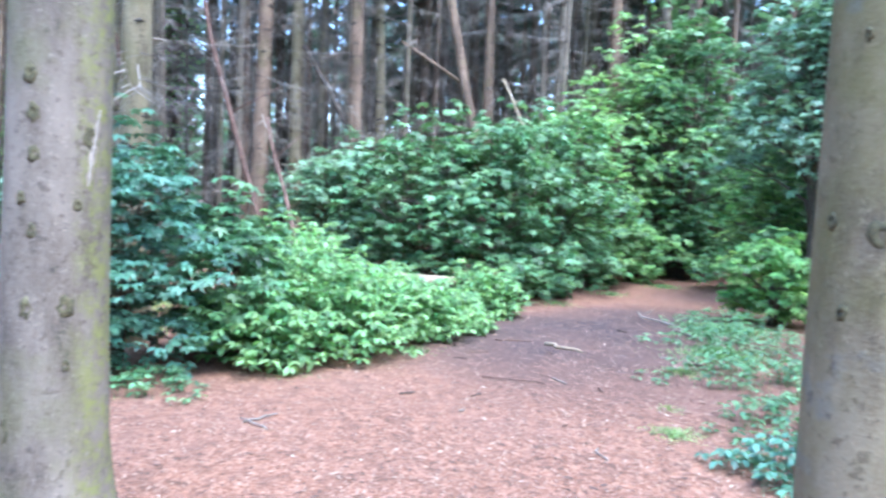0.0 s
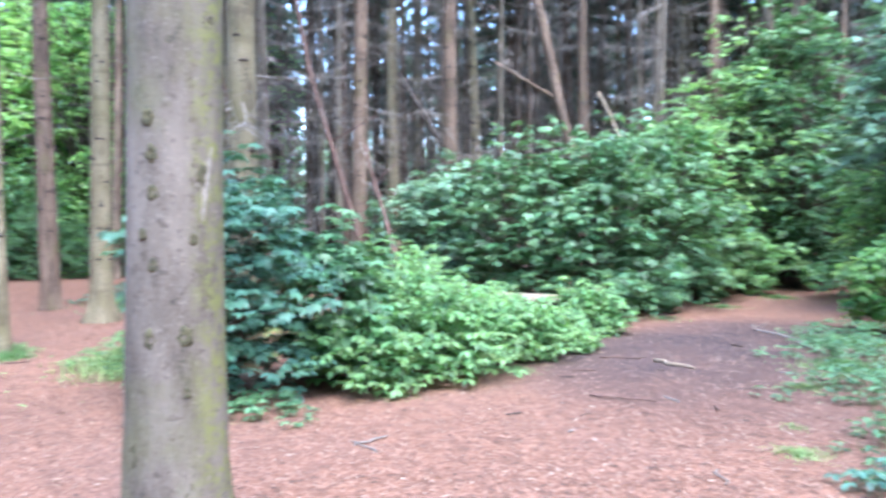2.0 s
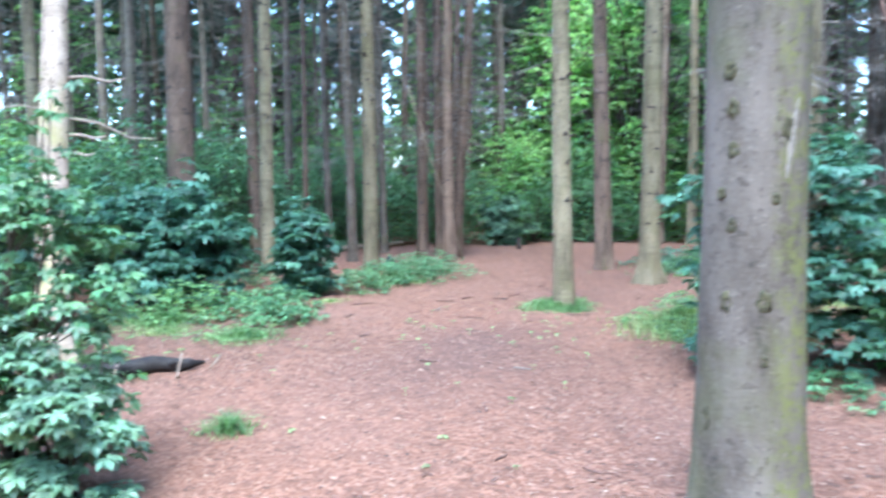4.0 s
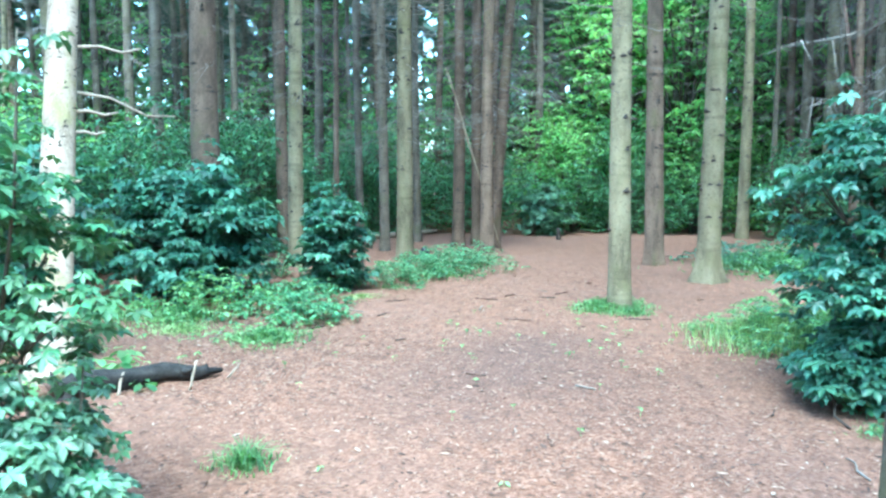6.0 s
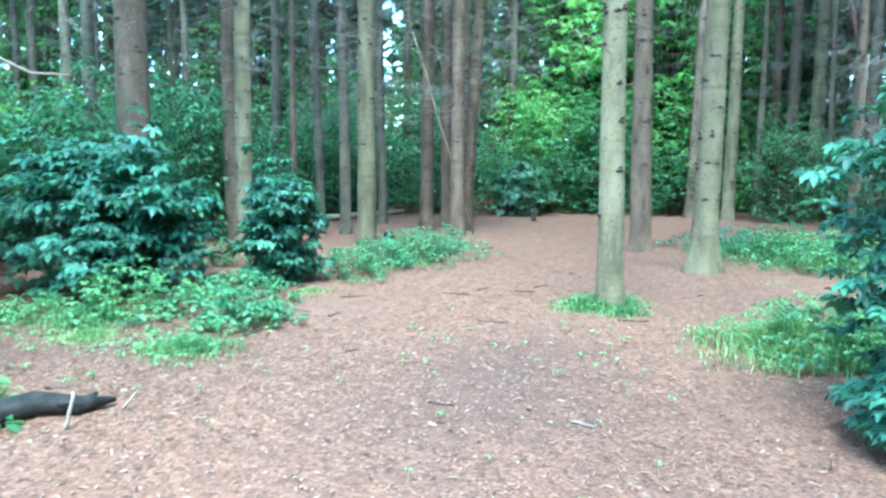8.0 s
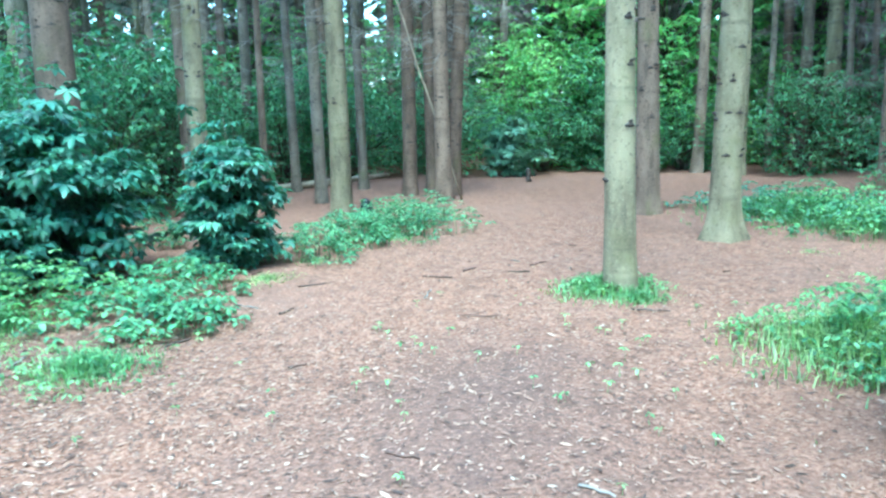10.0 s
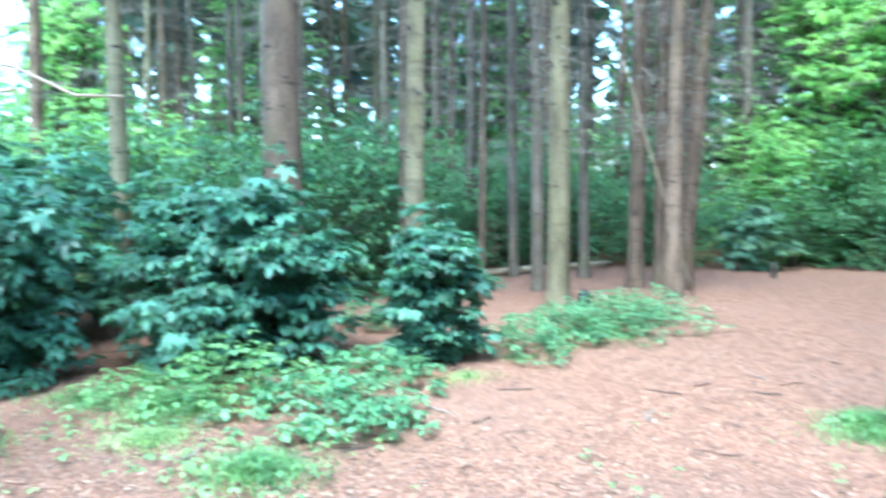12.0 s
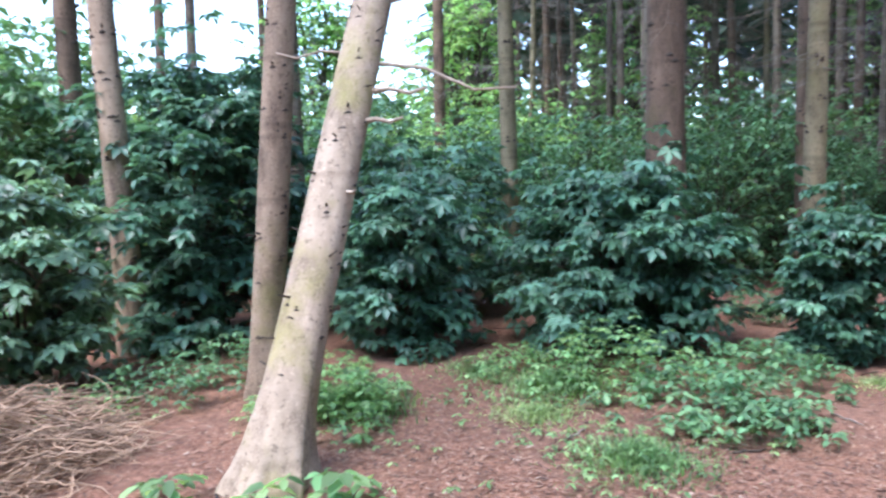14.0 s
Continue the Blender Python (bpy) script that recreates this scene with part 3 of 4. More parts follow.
PLACED = [(o.location.x, o.location.y) for o in scene.objects if o.name.startswith("spruce_tree")]
PATTERNS = [pattern(100 + k, (BARK_GREY, BARK_BROWN, BARK_GREY, BARK_TAN, BARK_BROWN)[k], (GREYB_L, BROWN_L, GREYB_L, TAN_L, BROWN_L)[k], (0.11, 0.13, 0.09, 0.10, 0.12)[k]) for k in range(5)]


def segment_distance(p, a, b):
    p, a, b = Vector(p), Vector(a), Vector(b)
    t = max(0, min(1, (p - a).dot(b - a) / (b - a).length_squared))
    return (p - a - (b - a) * t).length


def open_ground(x, y):
    """The rides and clearings where no spruce stands, with an unseen gap for the sun."""
    if segment_distance((x, y), (0, 0), (-9, 11)) < 4.2 or segment_distance((x, y), (-9, 11), (-12.5, 19)) < 3.4:
        return True
    if segment_distance((x, y), (0, 3), (3, 9.5)) < 3.4 or segment_distance((x, y), (3, 9.5), (9, 17)) < 2.6:
        return True
    # first test: unseen strip behind the camera, kept clear to let sunlight in
    if segment_distance((x, y), (-1, 0), (4, -14)) < 4.5 or math.hypot(x + 7.2, y - 17.6) < 2.4:
        return True
    ang = math.degrees(math.atan2(-(x + 3.27), y - 3.25))
    far = math.hypot(x + 3.27, y - 3.25)
    if 84 < ang < 125:
        return True
    if 44 < ang < 84 and far < 19:
        return True
    if -30 < ang <= 44 and far < 10 and x < -3:
        return True
    if 18 < ang < 34 and far < 34:
        return True
    ang0 = math.degrees(math.atan2(-x, y))
    return -40 < ang0 < 30 and math.hypot(x, y) < 18.5


rng = random.Random(77)
used, count = 0, 0
for gx in range(-22, 17):
    for gy in range(-10, 22):
        x, y = gx * 2.3 + rng.uniform(-0.85, 0.85), gy * 2.3 + rng.uniform(-0.85, 0.85)
        k, turn, s = rng.randrange(5), rng.uniform(0, 360), rng.uniform(0.85, 1.25)
        if math.hypot(x + 2, y - 4) > 29 or open_ground(x, y) or min(math.hypot(x - a, y - b) for a, b in PLACED) < 1.3:
            continue
        # out of view only a few spruces are added, for shade and closure
        if not -45 < math.degrees(math.atan2(-x - 1, y - 1)) < 125 and rng.random() < 0.75:
            continue
        # unseen sector left empty so that light reaches the shrubs on the left
        if y < -1 and math.hypot(x + 6, y) < 16:
            continue
        m = pose(x, y, 0, 0, 0, turn) @ Matrix.Diagonal((s, s, s, 1))
        if used < 5:
            PATTERNS[used].matrix_basis = m
            used += 1
        else:
            o = copy_thing(PATTERNS[k], pose(x, y, 0, 0, 0, turn))
            o.scale = (s, s, s)
        count += 1


# thin crowded spruces of the dense stand
thin = random.Random(88)
for gx in range(-10, 11):
    for gy in range(7, 15):
        x, y, k = gx * 1.45 + thin.uniform(-0.5, 0.5), gy * 1.9 + thin.uniform(-0.7, 0.7), thin.randrange(3)
        turn, s = thin.uniform(0, 360), thin.uniform(0.6, 0.85)
        ang, far = math.degrees(math.atan2(-x, y)), math.hypot(x, y)
        if not -26 < ang < 24 or far < 15.5 or math.hypot(x + 7.2, y - 17.6) < 2.4 or segment_distance((x, y), (3, 9.5), (9, 17)) < 3.2 or min(math.hypot(x - a, y - b) for a, b in PLACED) < 0.8:
            continue
        copy_thing(PATTERNS[k * 2], pose(x, y, 0, 0, 0, turn)).scale = (s, s, 1.0)


# ---- far woods all round: trunks, twigs and foliage too small to count ----
def far_spruces():
    rng2 = random.Random(21)
    t, vs, ts = Tubes(), [], []
    for k in range(850):
        a, d = rng2.uniform(0, 6.283), 28 + 30 * rng2.random() ** 0.8
        x, y = -2 + d * math.cos(a), 4 + d * math.sin(a)
        ang = math.degrees(math.atan2(-(x + 3.27), y - 3.25))
        if 86 < ang < 122:
            continue
        r = rng2.uniform(0.09, 0.17)
        lx, ly = rng2.uniform(-0.3, 0.3), rng2.uniform(-0.3, 0.3)
        t.add([(x, y, -0.1), (x + lx * 0.5, y + ly * 0.5, 7), (x + lx, y + ly, 17)], [r, r * 0.75, r * 0.1], 6, False)
        for j in range(240):
            z = rng2.uniform(0.5, 13)
            b, ln = rng2.uniform(0, 6.283), rng2.uniform(0.6, 1.9)
            p = Vector((x, y, z))
            q = p + Vector((math.cos(b) * ln, math.sin(b) * ln, rng2.uniform(-0.3, 0.35) * ln))
            t.sliver(p, q, rng2.uniform(0.008, 0.02), rng2.uniform(0, 6.28))
        for j in range(32):
            z = 7.5 + 9.5 * j / 32
            b, ln = j * 2.4, 2.3 * (1 - 0.8 * j / 32) * (0.6 if j < 6 else 1)
            n = len(vs)
            c, s2 = math.cos(b), math.sin(b)
            vs += [(x, y, z + 0.2), (x + c * ln * 0.7 - s2 * ln * 0.35, y + s2 * ln * 0.7 + c * ln * 0.35, z - 0.2 * ln), (x + c * ln, y + s2 * ln, z - 0.45 * ln), (x + c * ln * 0.7 + s2 * ln * 0.35, y + s2 * ln * 0.7 - c * ln * 0.35, z - 0.2 * ln)]
            ts += [(n, n + 1, n + 2), (n, n + 2, n + 3)]
    tagged(t.link("distant_trunks", BARK_GREY, None, "", False), "far grey spruce trunks and dead twigs", "trees", "", "stuff")
    tagged(link_tris("distant_crowns", vs, ts, NEEDLE), "far dark green spruce crowns", "trees", "", "stuff")


far_spruces()


# ---- leaves, shrubs and broadleaf trees ----
LEAF_U = np.array([0, 0.28, 0.30, 0.28, 0.66, 0.68, 0.66, 1.0])
LEAF_W = np.array([0, -0.42, 0, 0.42, -0.44, 0, 0.44, 0])
LEAF_T = np.array([(0, 2, 1), (0, 3, 2), (1, 2, 5), (1, 5, 4), (2, 3, 6), (2, 6, 5), (4, 5, 7), (5, 6, 7)])
# a leaf of five drooping fingers
PALM = [(0.0, 0.0, 0.0)]
PALM_T = []
for finger, reach_f in ((-2.0, 0.62), (-1.0, 0.88), (0.0, 1.0), (1.0, 0.88), (2.0, 0.62)):
    fc, fs, fn = math.cos(finger), math.sin(finger), len(PALM)
    for along_f, across_f, lift_f in ((0.58, -0.26, 0.05), (1.0, 0.0, -0.24), (0.58, 0.26, 0.05)):
        PALM.append((reach_f * (along_f * fc - across_f * fs), reach_f * (along_f * fs + across_f * fc), reach_f * lift_f))
    PALM_T += [(0, fn, fn + 1), (0, fn + 1, fn + 2)]
PALM, PALM_T = np.array(PALM), np.array(PALM_T)
KITE_U, KITE_W = np.array([0, 0.45, 0.5, 0.45, 1.0]), np.array([0, -0.5, 0, 0.5, 0])
KITE_T = np.array([(0, 2, 1), (0, 3, 2), (1, 2, 4), (2, 3, 4)])


def leaf_sprays(centres, rs, leaves=5, length=0.13, width=0.62, droop=0.4, coarse=False):
    """Sprays of drooping leaflets round each centre."""
    n = len(centres)
    us, ws, ts = (KITE_U, KITE_W, KITE_T) if coarse else (LEAF_U, LEAF_W, LEAF_T)
    c = np.repeat(np.asarray(centres, float), leaves, 0)
    az = np.repeat(rs.uniform(0, 6.283, n), leaves) + np.tile(np.arange(leaves) * 6.283 / leaves, n) + rs.uniform(-0.35, 0.35, n * leaves)
    tilt = -droop * rs.uniform(0.2, 1.5, n * leaves)
    ln = length * rs.uniform(0.65, 1.25, n * leaves)
    d = np.c_[np.cos(az) * np.cos(tilt), np.sin(az) * np.cos(tilt), np.sin(tilt)]
    s = np.c_[-np.sin(az), np.cos(az), rs.uniform(-0.35, 0.35, n * leaves)]
    up = np.cross(d, s)
    u, w = us[None, :, None], ws[None, :, None]
    L = ln[:, None, None]
    v = c[:, None, :] + d[:, None, :] * (u * L + 0.12 * L) + s[:, None, :] * (w * L * width) + up[:, None, :] * (np.abs(w) * L * width * 0.35)
    v[:, :, 2] -= (0.16 * u[:, :, 0] ** 2) * ln[:, None]
    k = len(us)
    t = ts[None] + (np.arange(n * leaves) * k)[:, None, None]
    return v.reshape(-1, 3), t.reshape(-1, 3)


def palm_leaves(tips, az, rs, per, length):
    """Fingered leaves in a loose fan round each shoot tip, tilted out and down."""
    n = len(tips) * per
    c = np.repeat(np.asarray(tips, float), per, 0) + rs.normal(0, 0.12 * length, (n, 3))
    a = np.repeat(az, per) + np.tile((np.arange(per) - (per - 1) / 2) * 1.15, len(tips)) + rs.uniform(-0.4, 0.4, n)
    tilt = rs.uniform(-0.85, 0.12, n)
    d = np.c_[np.cos(a) * np.cos(tilt), np.sin(a) * np.cos(tilt), np.sin(tilt)]
    s = np.c_[-np.sin(a), np.cos(a), rs.uniform(-0.35, 0.35, n)]
    up = np.cross(d, s)
    L = (length * rs.uniform(0.6, 1.25, n))[:, None, None]
    v = c[:, None, :] + d[:, None, :] * ((0.45 + PALM[None, :, 0:1]) * L) + s[:, None, :] * (PALM[None, :, 1:2] * L) + up[:, None, :] * (PALM[None, :, 2:3] * L)
    t = PALM_T[None] + (np.arange(n) * len(PALM))[:, None, None]
    return v.reshape(-1, 3), t.reshape(-1, 3)


def shrub(name, x, y, radius, height, mat, label, seed, sprays=420, length=0.13, low=0.05, lobes=13, leaves=5, coarse=False, squash=1.0, category="shrub", group="", droop=0.42, stem=0.018, palm=True, shoots=4):
    """A shrub: several stems that fork to lobes of leaf sprays, with gaps between them."""
    rs, rng2 = np.random.RandomState(seed), random.Random(seed)
    palm = palm and not coarse
    sprays = int(sprays * (1.0 if coarse else 1.0 if palm else 1.5))
    e = thing(name, x, y, ground_height(x, y))
    centres = []
    for k in range(lobes):
        tubes = Tubes()
        a = k * 2.4 + rng2.uniform(-0.5, 0.5)
        h = low + (1 - low) * ((k + rng2.random()) / lobes)
        belly = math.sqrt(max(0.05, 1 - (2 * abs(h - 0.42) / 1.25) ** 2))
        q = radius * belly * rng2.uniform(0.35, 0.85)
        lobe = Vector((q * math.cos(a), q * math.sin(a) * squash, height * (0.06 + 0.84 * h)))
        base = Vector((rng2.uniform(-0.12, 0.12) * radius, rng2.uniform(-0.12, 0.12) * radius, -0.05))
        midp = base.lerp(lobe, 0.5) + Vector((-0.15 * lobe.x, -0.15 * lobe.y, 0.12 * height))
        tubes.add([base, base.lerp(midp, 0.5) + Vector((rng2.uniform(-0.04, 0.04), 0, 0)), midp, midp.lerp(lobe, 0.6), lobe], [stem, stem * 0.85, stem * 0.65, stem * 0.45, stem * 0.2], 4 if coarse else 6)
        m = sprays // lobes
        size = radius * rng2.uniform(0.34, 0.55)
        p = rs.normal(0, 1, (m, 3))
        p /= np.linalg.norm(p, axis=1)[:, None]
        if palm:
            # most shoots end on the upper, outer side of a bough
            p[:, 2] = np.where(rs.uniform(0, 1, m) < 0.75, np.abs(p[:, 2]), p[:, 2])
            p *= size * rs.uniform(0.55, 1.12, (m, 1)) * np.array([1.1, 1.1, 0.62])
        else:
            p *= size * rs.uniform(0.35, 1.12, (m, 1)) * np.array([1, 1, 0.75])
        p += np.array(lobe)
        p[:, 2] = np.maximum(p[:, 2], 0.05 + rs.uniform(0, 0.12, m))
        centres.append(p)
        for j in range(5):
            q2 = Vector(p[rs.randint(m)])
            tubes.add([midp.lerp(lobe, 0.6), lobe.lerp(q2, 0.5), q2], [stem * 0.35, stem * 0.25, stem * 0.12], 3, False)
        tubes.link("stem", STEM, e)
    for k in range(shoots):
        # a longer shoot that breaks the outline
        a, q = rng2.uniform(0, 6.283), radius * rng2.uniform(0.1, 0.75)
        foot = Vector((q * 0.5 * math.cos(a), q * 0.5 * math.sin(a), height * 0.45))
        tip = Vector((q * math.cos(a), q * math.sin(a), height * rng2.uniform(0.98, 1.2)))
        tubes = Tubes()
        tubes.add([foot, foot.lerp(tip, 0.5) + Vector((0.03, 0.02, 0.02)), tip], [stem * 0.5, stem * 0.35, stem * 0.15], 5)
        tubes.link("stem", STEM, e)
        m = max(8, sprays // (lobes * 3))
        p = np.array(foot)[None] + (np.array(tip) - np.array(foot))[None] * rs.uniform(0.45, 1.0, (m, 1)) + rs.normal(0, 0.09 * radius + 0.03, (m, 3))
        centres.append(p)
    tips = np.concatenate(centres)
    if palm:
        out = np.arctan2(tips[:, 1], tips[:, 0]) + rs.uniform(-1.0, 1.0, len(tips))
        v, t = palm_leaves(tips, out, rs, 3, length)
    else:
        v, t = leaf_sprays(tips, rs, leaves, length * 0.76, 0.64, droop, coarse)
    link_tris("foliage", v, t, mat, e)
    return tagged(e, label, category, group)


DARK_L = "dense dark green broadleaf shrub with drooping leaves"
MID_L = "leafy mid-green broadleaf shrub"
BRIGHT_L = "low thicket of bright green bramble and elder leaves"
# by the first trees
shrub("shrub", -2.5, 6.5, 0.78, 2.0, LEAF_DARK, "upright green shrub with dark stems beside the path", 1, 900, 0.085, lobes=18)
shrub("shrub", -2.62, 5.95, 0.32, 0.4, LEAF_DARK, "low dark green shrub beside the path", 50, 200, 0.085, lobes=9, low=0.0)
shrub("shrub", -1.75, 7.2, 0.62, 1.35, LEAF_MID, MID_L, 2, 380, 0.10)
for n, (x, y, r, h) in enumerate(((-1.35, 6.75, 0.62, 0.62), (-0.75, 7.5, 0.75, 0.82), (-0.2, 8.3, 0.8, 0.6), (0.35, 9.2, 0.7, 0.36), (-1.2, 8.4, 0.95, 1.0), (-0.6, 9.3, 0.9, 0.55), (0.9, 10.2, 0.6, 0.6), (-1.6, 9.8, 1.0, 1.05))):
    shrub("bramble_thicket", x, y, r, h, LEAF_BRIGHT, BRIGHT_L, 10 + n, 330, 0.105, lobes=14, group="bramble thicket", stem=0.006, palm=False)
for n, (x, y, r, h) in enumerate(((-1.2, 12.3, 1.05, 2.25), (0.1, 12.0, 1.2, 2.55), (1.2, 12.2, 1.2, 2.8), (2.4, 13.6, 1.35, 3.1), (3.2, 15.2, 1.4, 3.6), (4.7, 17.0, 1.6, 4.9), (6.4, 18.6, 1.7, 6.0), (8.3, 20.0, 1.8, 4.5))):
    shrub("shrub", x, y, r, h, LEAF_BRIGHT if n in (4, 5) else LEAF_PALE_SHEEN if n == 0 else LEAF_MID, MID_L + " at the edge of the path", 20 + n, 900, 0.105, lobes=22, group="shrubs along the path", low=0.0)
shrub("broadleaf_tree", 6.7, 12.4, 1.9, 5.4, LEAF_PALE_SHEEN, "overhanging broadleaf tree with glossy green leaves", 30, 1500, 0.125, low=0.4, lobes=34, category="tree", stem=0.05)
shrub("broadleaf_tree", 6.0, 17.4, 1.5, 6.2, LEAF_MID, "young broadleaf tree with glossy green leaves", 31, 1200, 0.12, low=0.05, lobes=22, category="tree", stem=0.035)
shrub("shrub", 4.95, 10.4, 0.72, 1.1, LEAF_CANOPY, "low bright yellow-green shrub beside the path", 32, 380, 0.10)
shrub("shrub", 6.9, 14.2, 1.4, 2.6, LEAF_BRIGHT, MID_L + " at the bend of the path", 35, 800, 0.11, lobes=18, low=0.0)
for n, (x, y, r, h, m) in enumerate(((3.2, 14.3, 0.7, 0.9, LEAF_MID), (4.5, 15.7, 0.8, 1.2, LEAF_BRIGHT), (6.0, 17.1, 0.9, 1.3, LEAF_MID), (2.0, 12.7, 0.6, 0.7, LEAF_MID))):
    shrub("shrub", x, y, r, h, m, "low leafy shrub on the verge of the path", 70 + n, 320, 0.10, lobes=12, low=0.0, group="shrubs along the path")
shrub("shrub", 3.7, 4.3, 0.9, 1.8, LEAF_DARK, DARK_L, 33, 400, 0.13)
shrub("shrub", 5.6, 7.0, 1.1, 1.5, LEAF_MID, MID_L, 34, 500, 0.14)
# along the left of the ride
shrub("shrub", -10.2, 5.3, 0.98, 1.62, LEAF_DARK, DARK_L + " round a stout spruce", 40, 950, 0.125, lobes=30, low=0.0)
shrub("shrub", -9.12, 6.75, 0.42, 1.25, LEAF_DARK, "small dark green shrub at the foot of a spruce", 41, 500, 0.105, lobes=26, low=0.0)
shrub("shrub", -10.35, 3.35, 0.74, 1.55, LEAF_DARK, DARK_L, 42, 480, 0.12, lobes=18, low=0.0)
shrub("shrub", -9.15, 0.4, 0.78, 1.6, LEAF_PALE_SHEEN, "dark green shrub with drooping leaves, sky sheen in their pale colour", 43, 480, 0.13, lobes=18)
shrub("shrub", -11.4, 1.3, 1.35, 2.8, LEAF_DARK, DARK_L, 44, 1200, 0.14, lobes=20, low=0.0)
shrub("shrub", -12.2, 3.5, 1.3, 1.9, LEAF_DARK, DARK_L, 45, 750, 0.14, lobes=18, low=0.0)
shrub("shrub", -11.5, -1.1, 1.4, 3.0, LEAF_MID, MID_L, 46, 800, 0.14, lobes=18, low=0.0)
shrub("shrub", -4.4, 1.4, 0.6, 1.7, LEAF_MID, "near green shrub with large pale leaves", 47, 700, 0.062, lobes=15, low=0.0)
shrub("shrub", -3.95, 1.5, 0.36, 0.8, LEAF_PALE_SHEEN, "low green shrub with large pale leaves", 48, 280, 0.062, lobes=8, low=0.0)


shrub("shrub", -13.4, 16.75, 0.75, 1.25, LEAF_PALE_SHEEN, "pale green shrub at the end of the ride", 49, 340, 0.13, lobes=12, low=0.0)


# ---- thickets behind, copied from patterns ----
COARSE = [shrub("shrub", 0, 0, 1.5, 2.4, (LEAF_MID, LEAF_MID, LEAF_CANOPY)[k], ("dense mid-green broadleaf undergrowth", MID_L, "light green young broadleaf growth under the trees")[k], 200 + k, 900, 0.145, lobes=18, low=0.0, leaves=4, coarse=True) for k in range(3)]
BACK = [(-13.6, 5.6, 0, 1.0), (-14.2, 7.8, 0, 1.05), (-15.2, 9.4, 0, 1.0), (-16.2, 11.2, 0, 0.9), (-17.0, 13.2, 0, 0.95), (-14.6, 2.6, 0, 1.1), (-15.6, 5.0, 1, 1.1), (-16.6, 7.6, 1, 1.15), (-18.0, 10.0, 1, 1.15), (-15.2, 0.6, 1, 1.2), (-14.2, -1.6, 1, 1.45), (-16.2, 14.6, 0, 0.9), (-15.0, 16.4, 1, 1.0), (-13.4, 18.0, 1, 0.7), (-11.9, 18.7, 1, 0.7), (-10.4, 19.2, 1, 0.75), (-12.8, 19.6, 1, 1.1), (-11.0, 20.6, 2, 1.2), (-14.4, 19.5, 2, 1.2), (-12.6, 20.5, 2, 1.3), (-10.4, 22.0, 2, 1.2), (-8.0, 19.5, 1, 0.8), (-7.4, 21.5, 1, 0.9), (-17.5, 2.8, 2, 1.3), (-18.4, 5.6, 2, 1.3), (-19.5, 8.2, 2, 1.25), (-17.6, -0.5, 2, 1.3), (-17.0, -3.5, 1, 1.3), (-19.0, 12.2, 1, 1.3), (-18.6, 15.2, 1, 1.2), (-17.2, 17.6, 1, 1.2), (-20.5, 18.0, 2, 1.4), (-22, 3.5, 2, 1.4), (-22.5, 6.8, 2, 1.4), (-23, 10.4, 2, 1.4), (-22, -0.5, 2, 1.3), (-16.2, 21.5, 2, 1.6), (-5.2, 15.6, 1, 0.5), (11, 20, 1, 1.3), (8.4, 14.2, 1, 1.3), (9.8, 16.0, 1, 1.3), (8.6, 11.8, 1, 1.0), (7.4, 9.2, 2, 0.7)]
brng = random.Random(5)
first = {}
for x, y, k, s in BACK:
    turn = brng.uniform(0, 360)
    if k not in first:
        first[k] = COARSE[k]
        COARSE[k].matrix_basis = pose(x, y, 0, 0, 0, turn) @ Matrix.Diagonal((s, s, s, 1))
    else:
        o = copy_thing(COARSE[k], pose(x, y, 0, 0, 0, turn))
        o.scale = (s, s, s * brng.uniform(0.85, 1.15))
# tall light-green broadleaf trees at the end of the ride
tall = shrub("broadleaf_tree", -12.2, 21.8, 2.4, 8.5, LEAF_CANOPY, "light green broadleaf tree behind the spruces", 230, 1000, 0.31, low=0.12, lobes=34, coarse=True, category="tree", group="broadleaf trees", stem=0.07)
for x, y, s, turn in ((-14.6, 23.4, 1.0, 80), (-9.6, 25.4, 1.1, 170), (-16.8, 25.2, 1.15, 250), (-12.6, 27.6, 1.25, 20), (-20.5, 22.5, 1.1, 300), (-24.5, 1.5, 0.85, 60), (-26.5, 5.5, 0.9, 130), (-27, 11, 1.0, 220), (-24, 17, 1.0, 10), (-19.8, -5.2, 0.62, 100), (13.5, 16, 0.9, 45)):
    copy_thing(tall, pose(x, y, 0, 0, 0, turn)).scale = (s, s, s)


def far_undergrowth():
    """A far belt of bushes and young growth that closes the wood."""
    rs = np.random.RandomState(3)
    n = 22000
    a, d = rs.uniform(0, 6.283, n), rs.uniform(33, 58, n)
    x, y = -2 + d * np.cos(a), 4 + d * np.sin(a)
    top = np.array([4.6 + 2.6 * noise.noise((p * 0.16, q * 0.16, 5.0)) for p, q in zip(x, y)]) + 0.2 * (d - 33)
    # little grows under the dense stand
    under = np.degrees(np.arctan2(-x, y))
    top = np.where((under > -42) & (under < 24), 0.85 * top, top)
    z = np.maximum(0.1, top) * rs.uniform(0.03, 1.0, n) ** 0.8
    v, t = leaf_sprays(np.c_[x, y, z], rs, 3, 0.72, 0.7, 0.5, True)
    tagged(link_tris("distant_undergrowth", v, t, LEAF_MID), "far belt of mid-green bushes under the trees", "bushes", "", "stuff")


far_undergrowth()


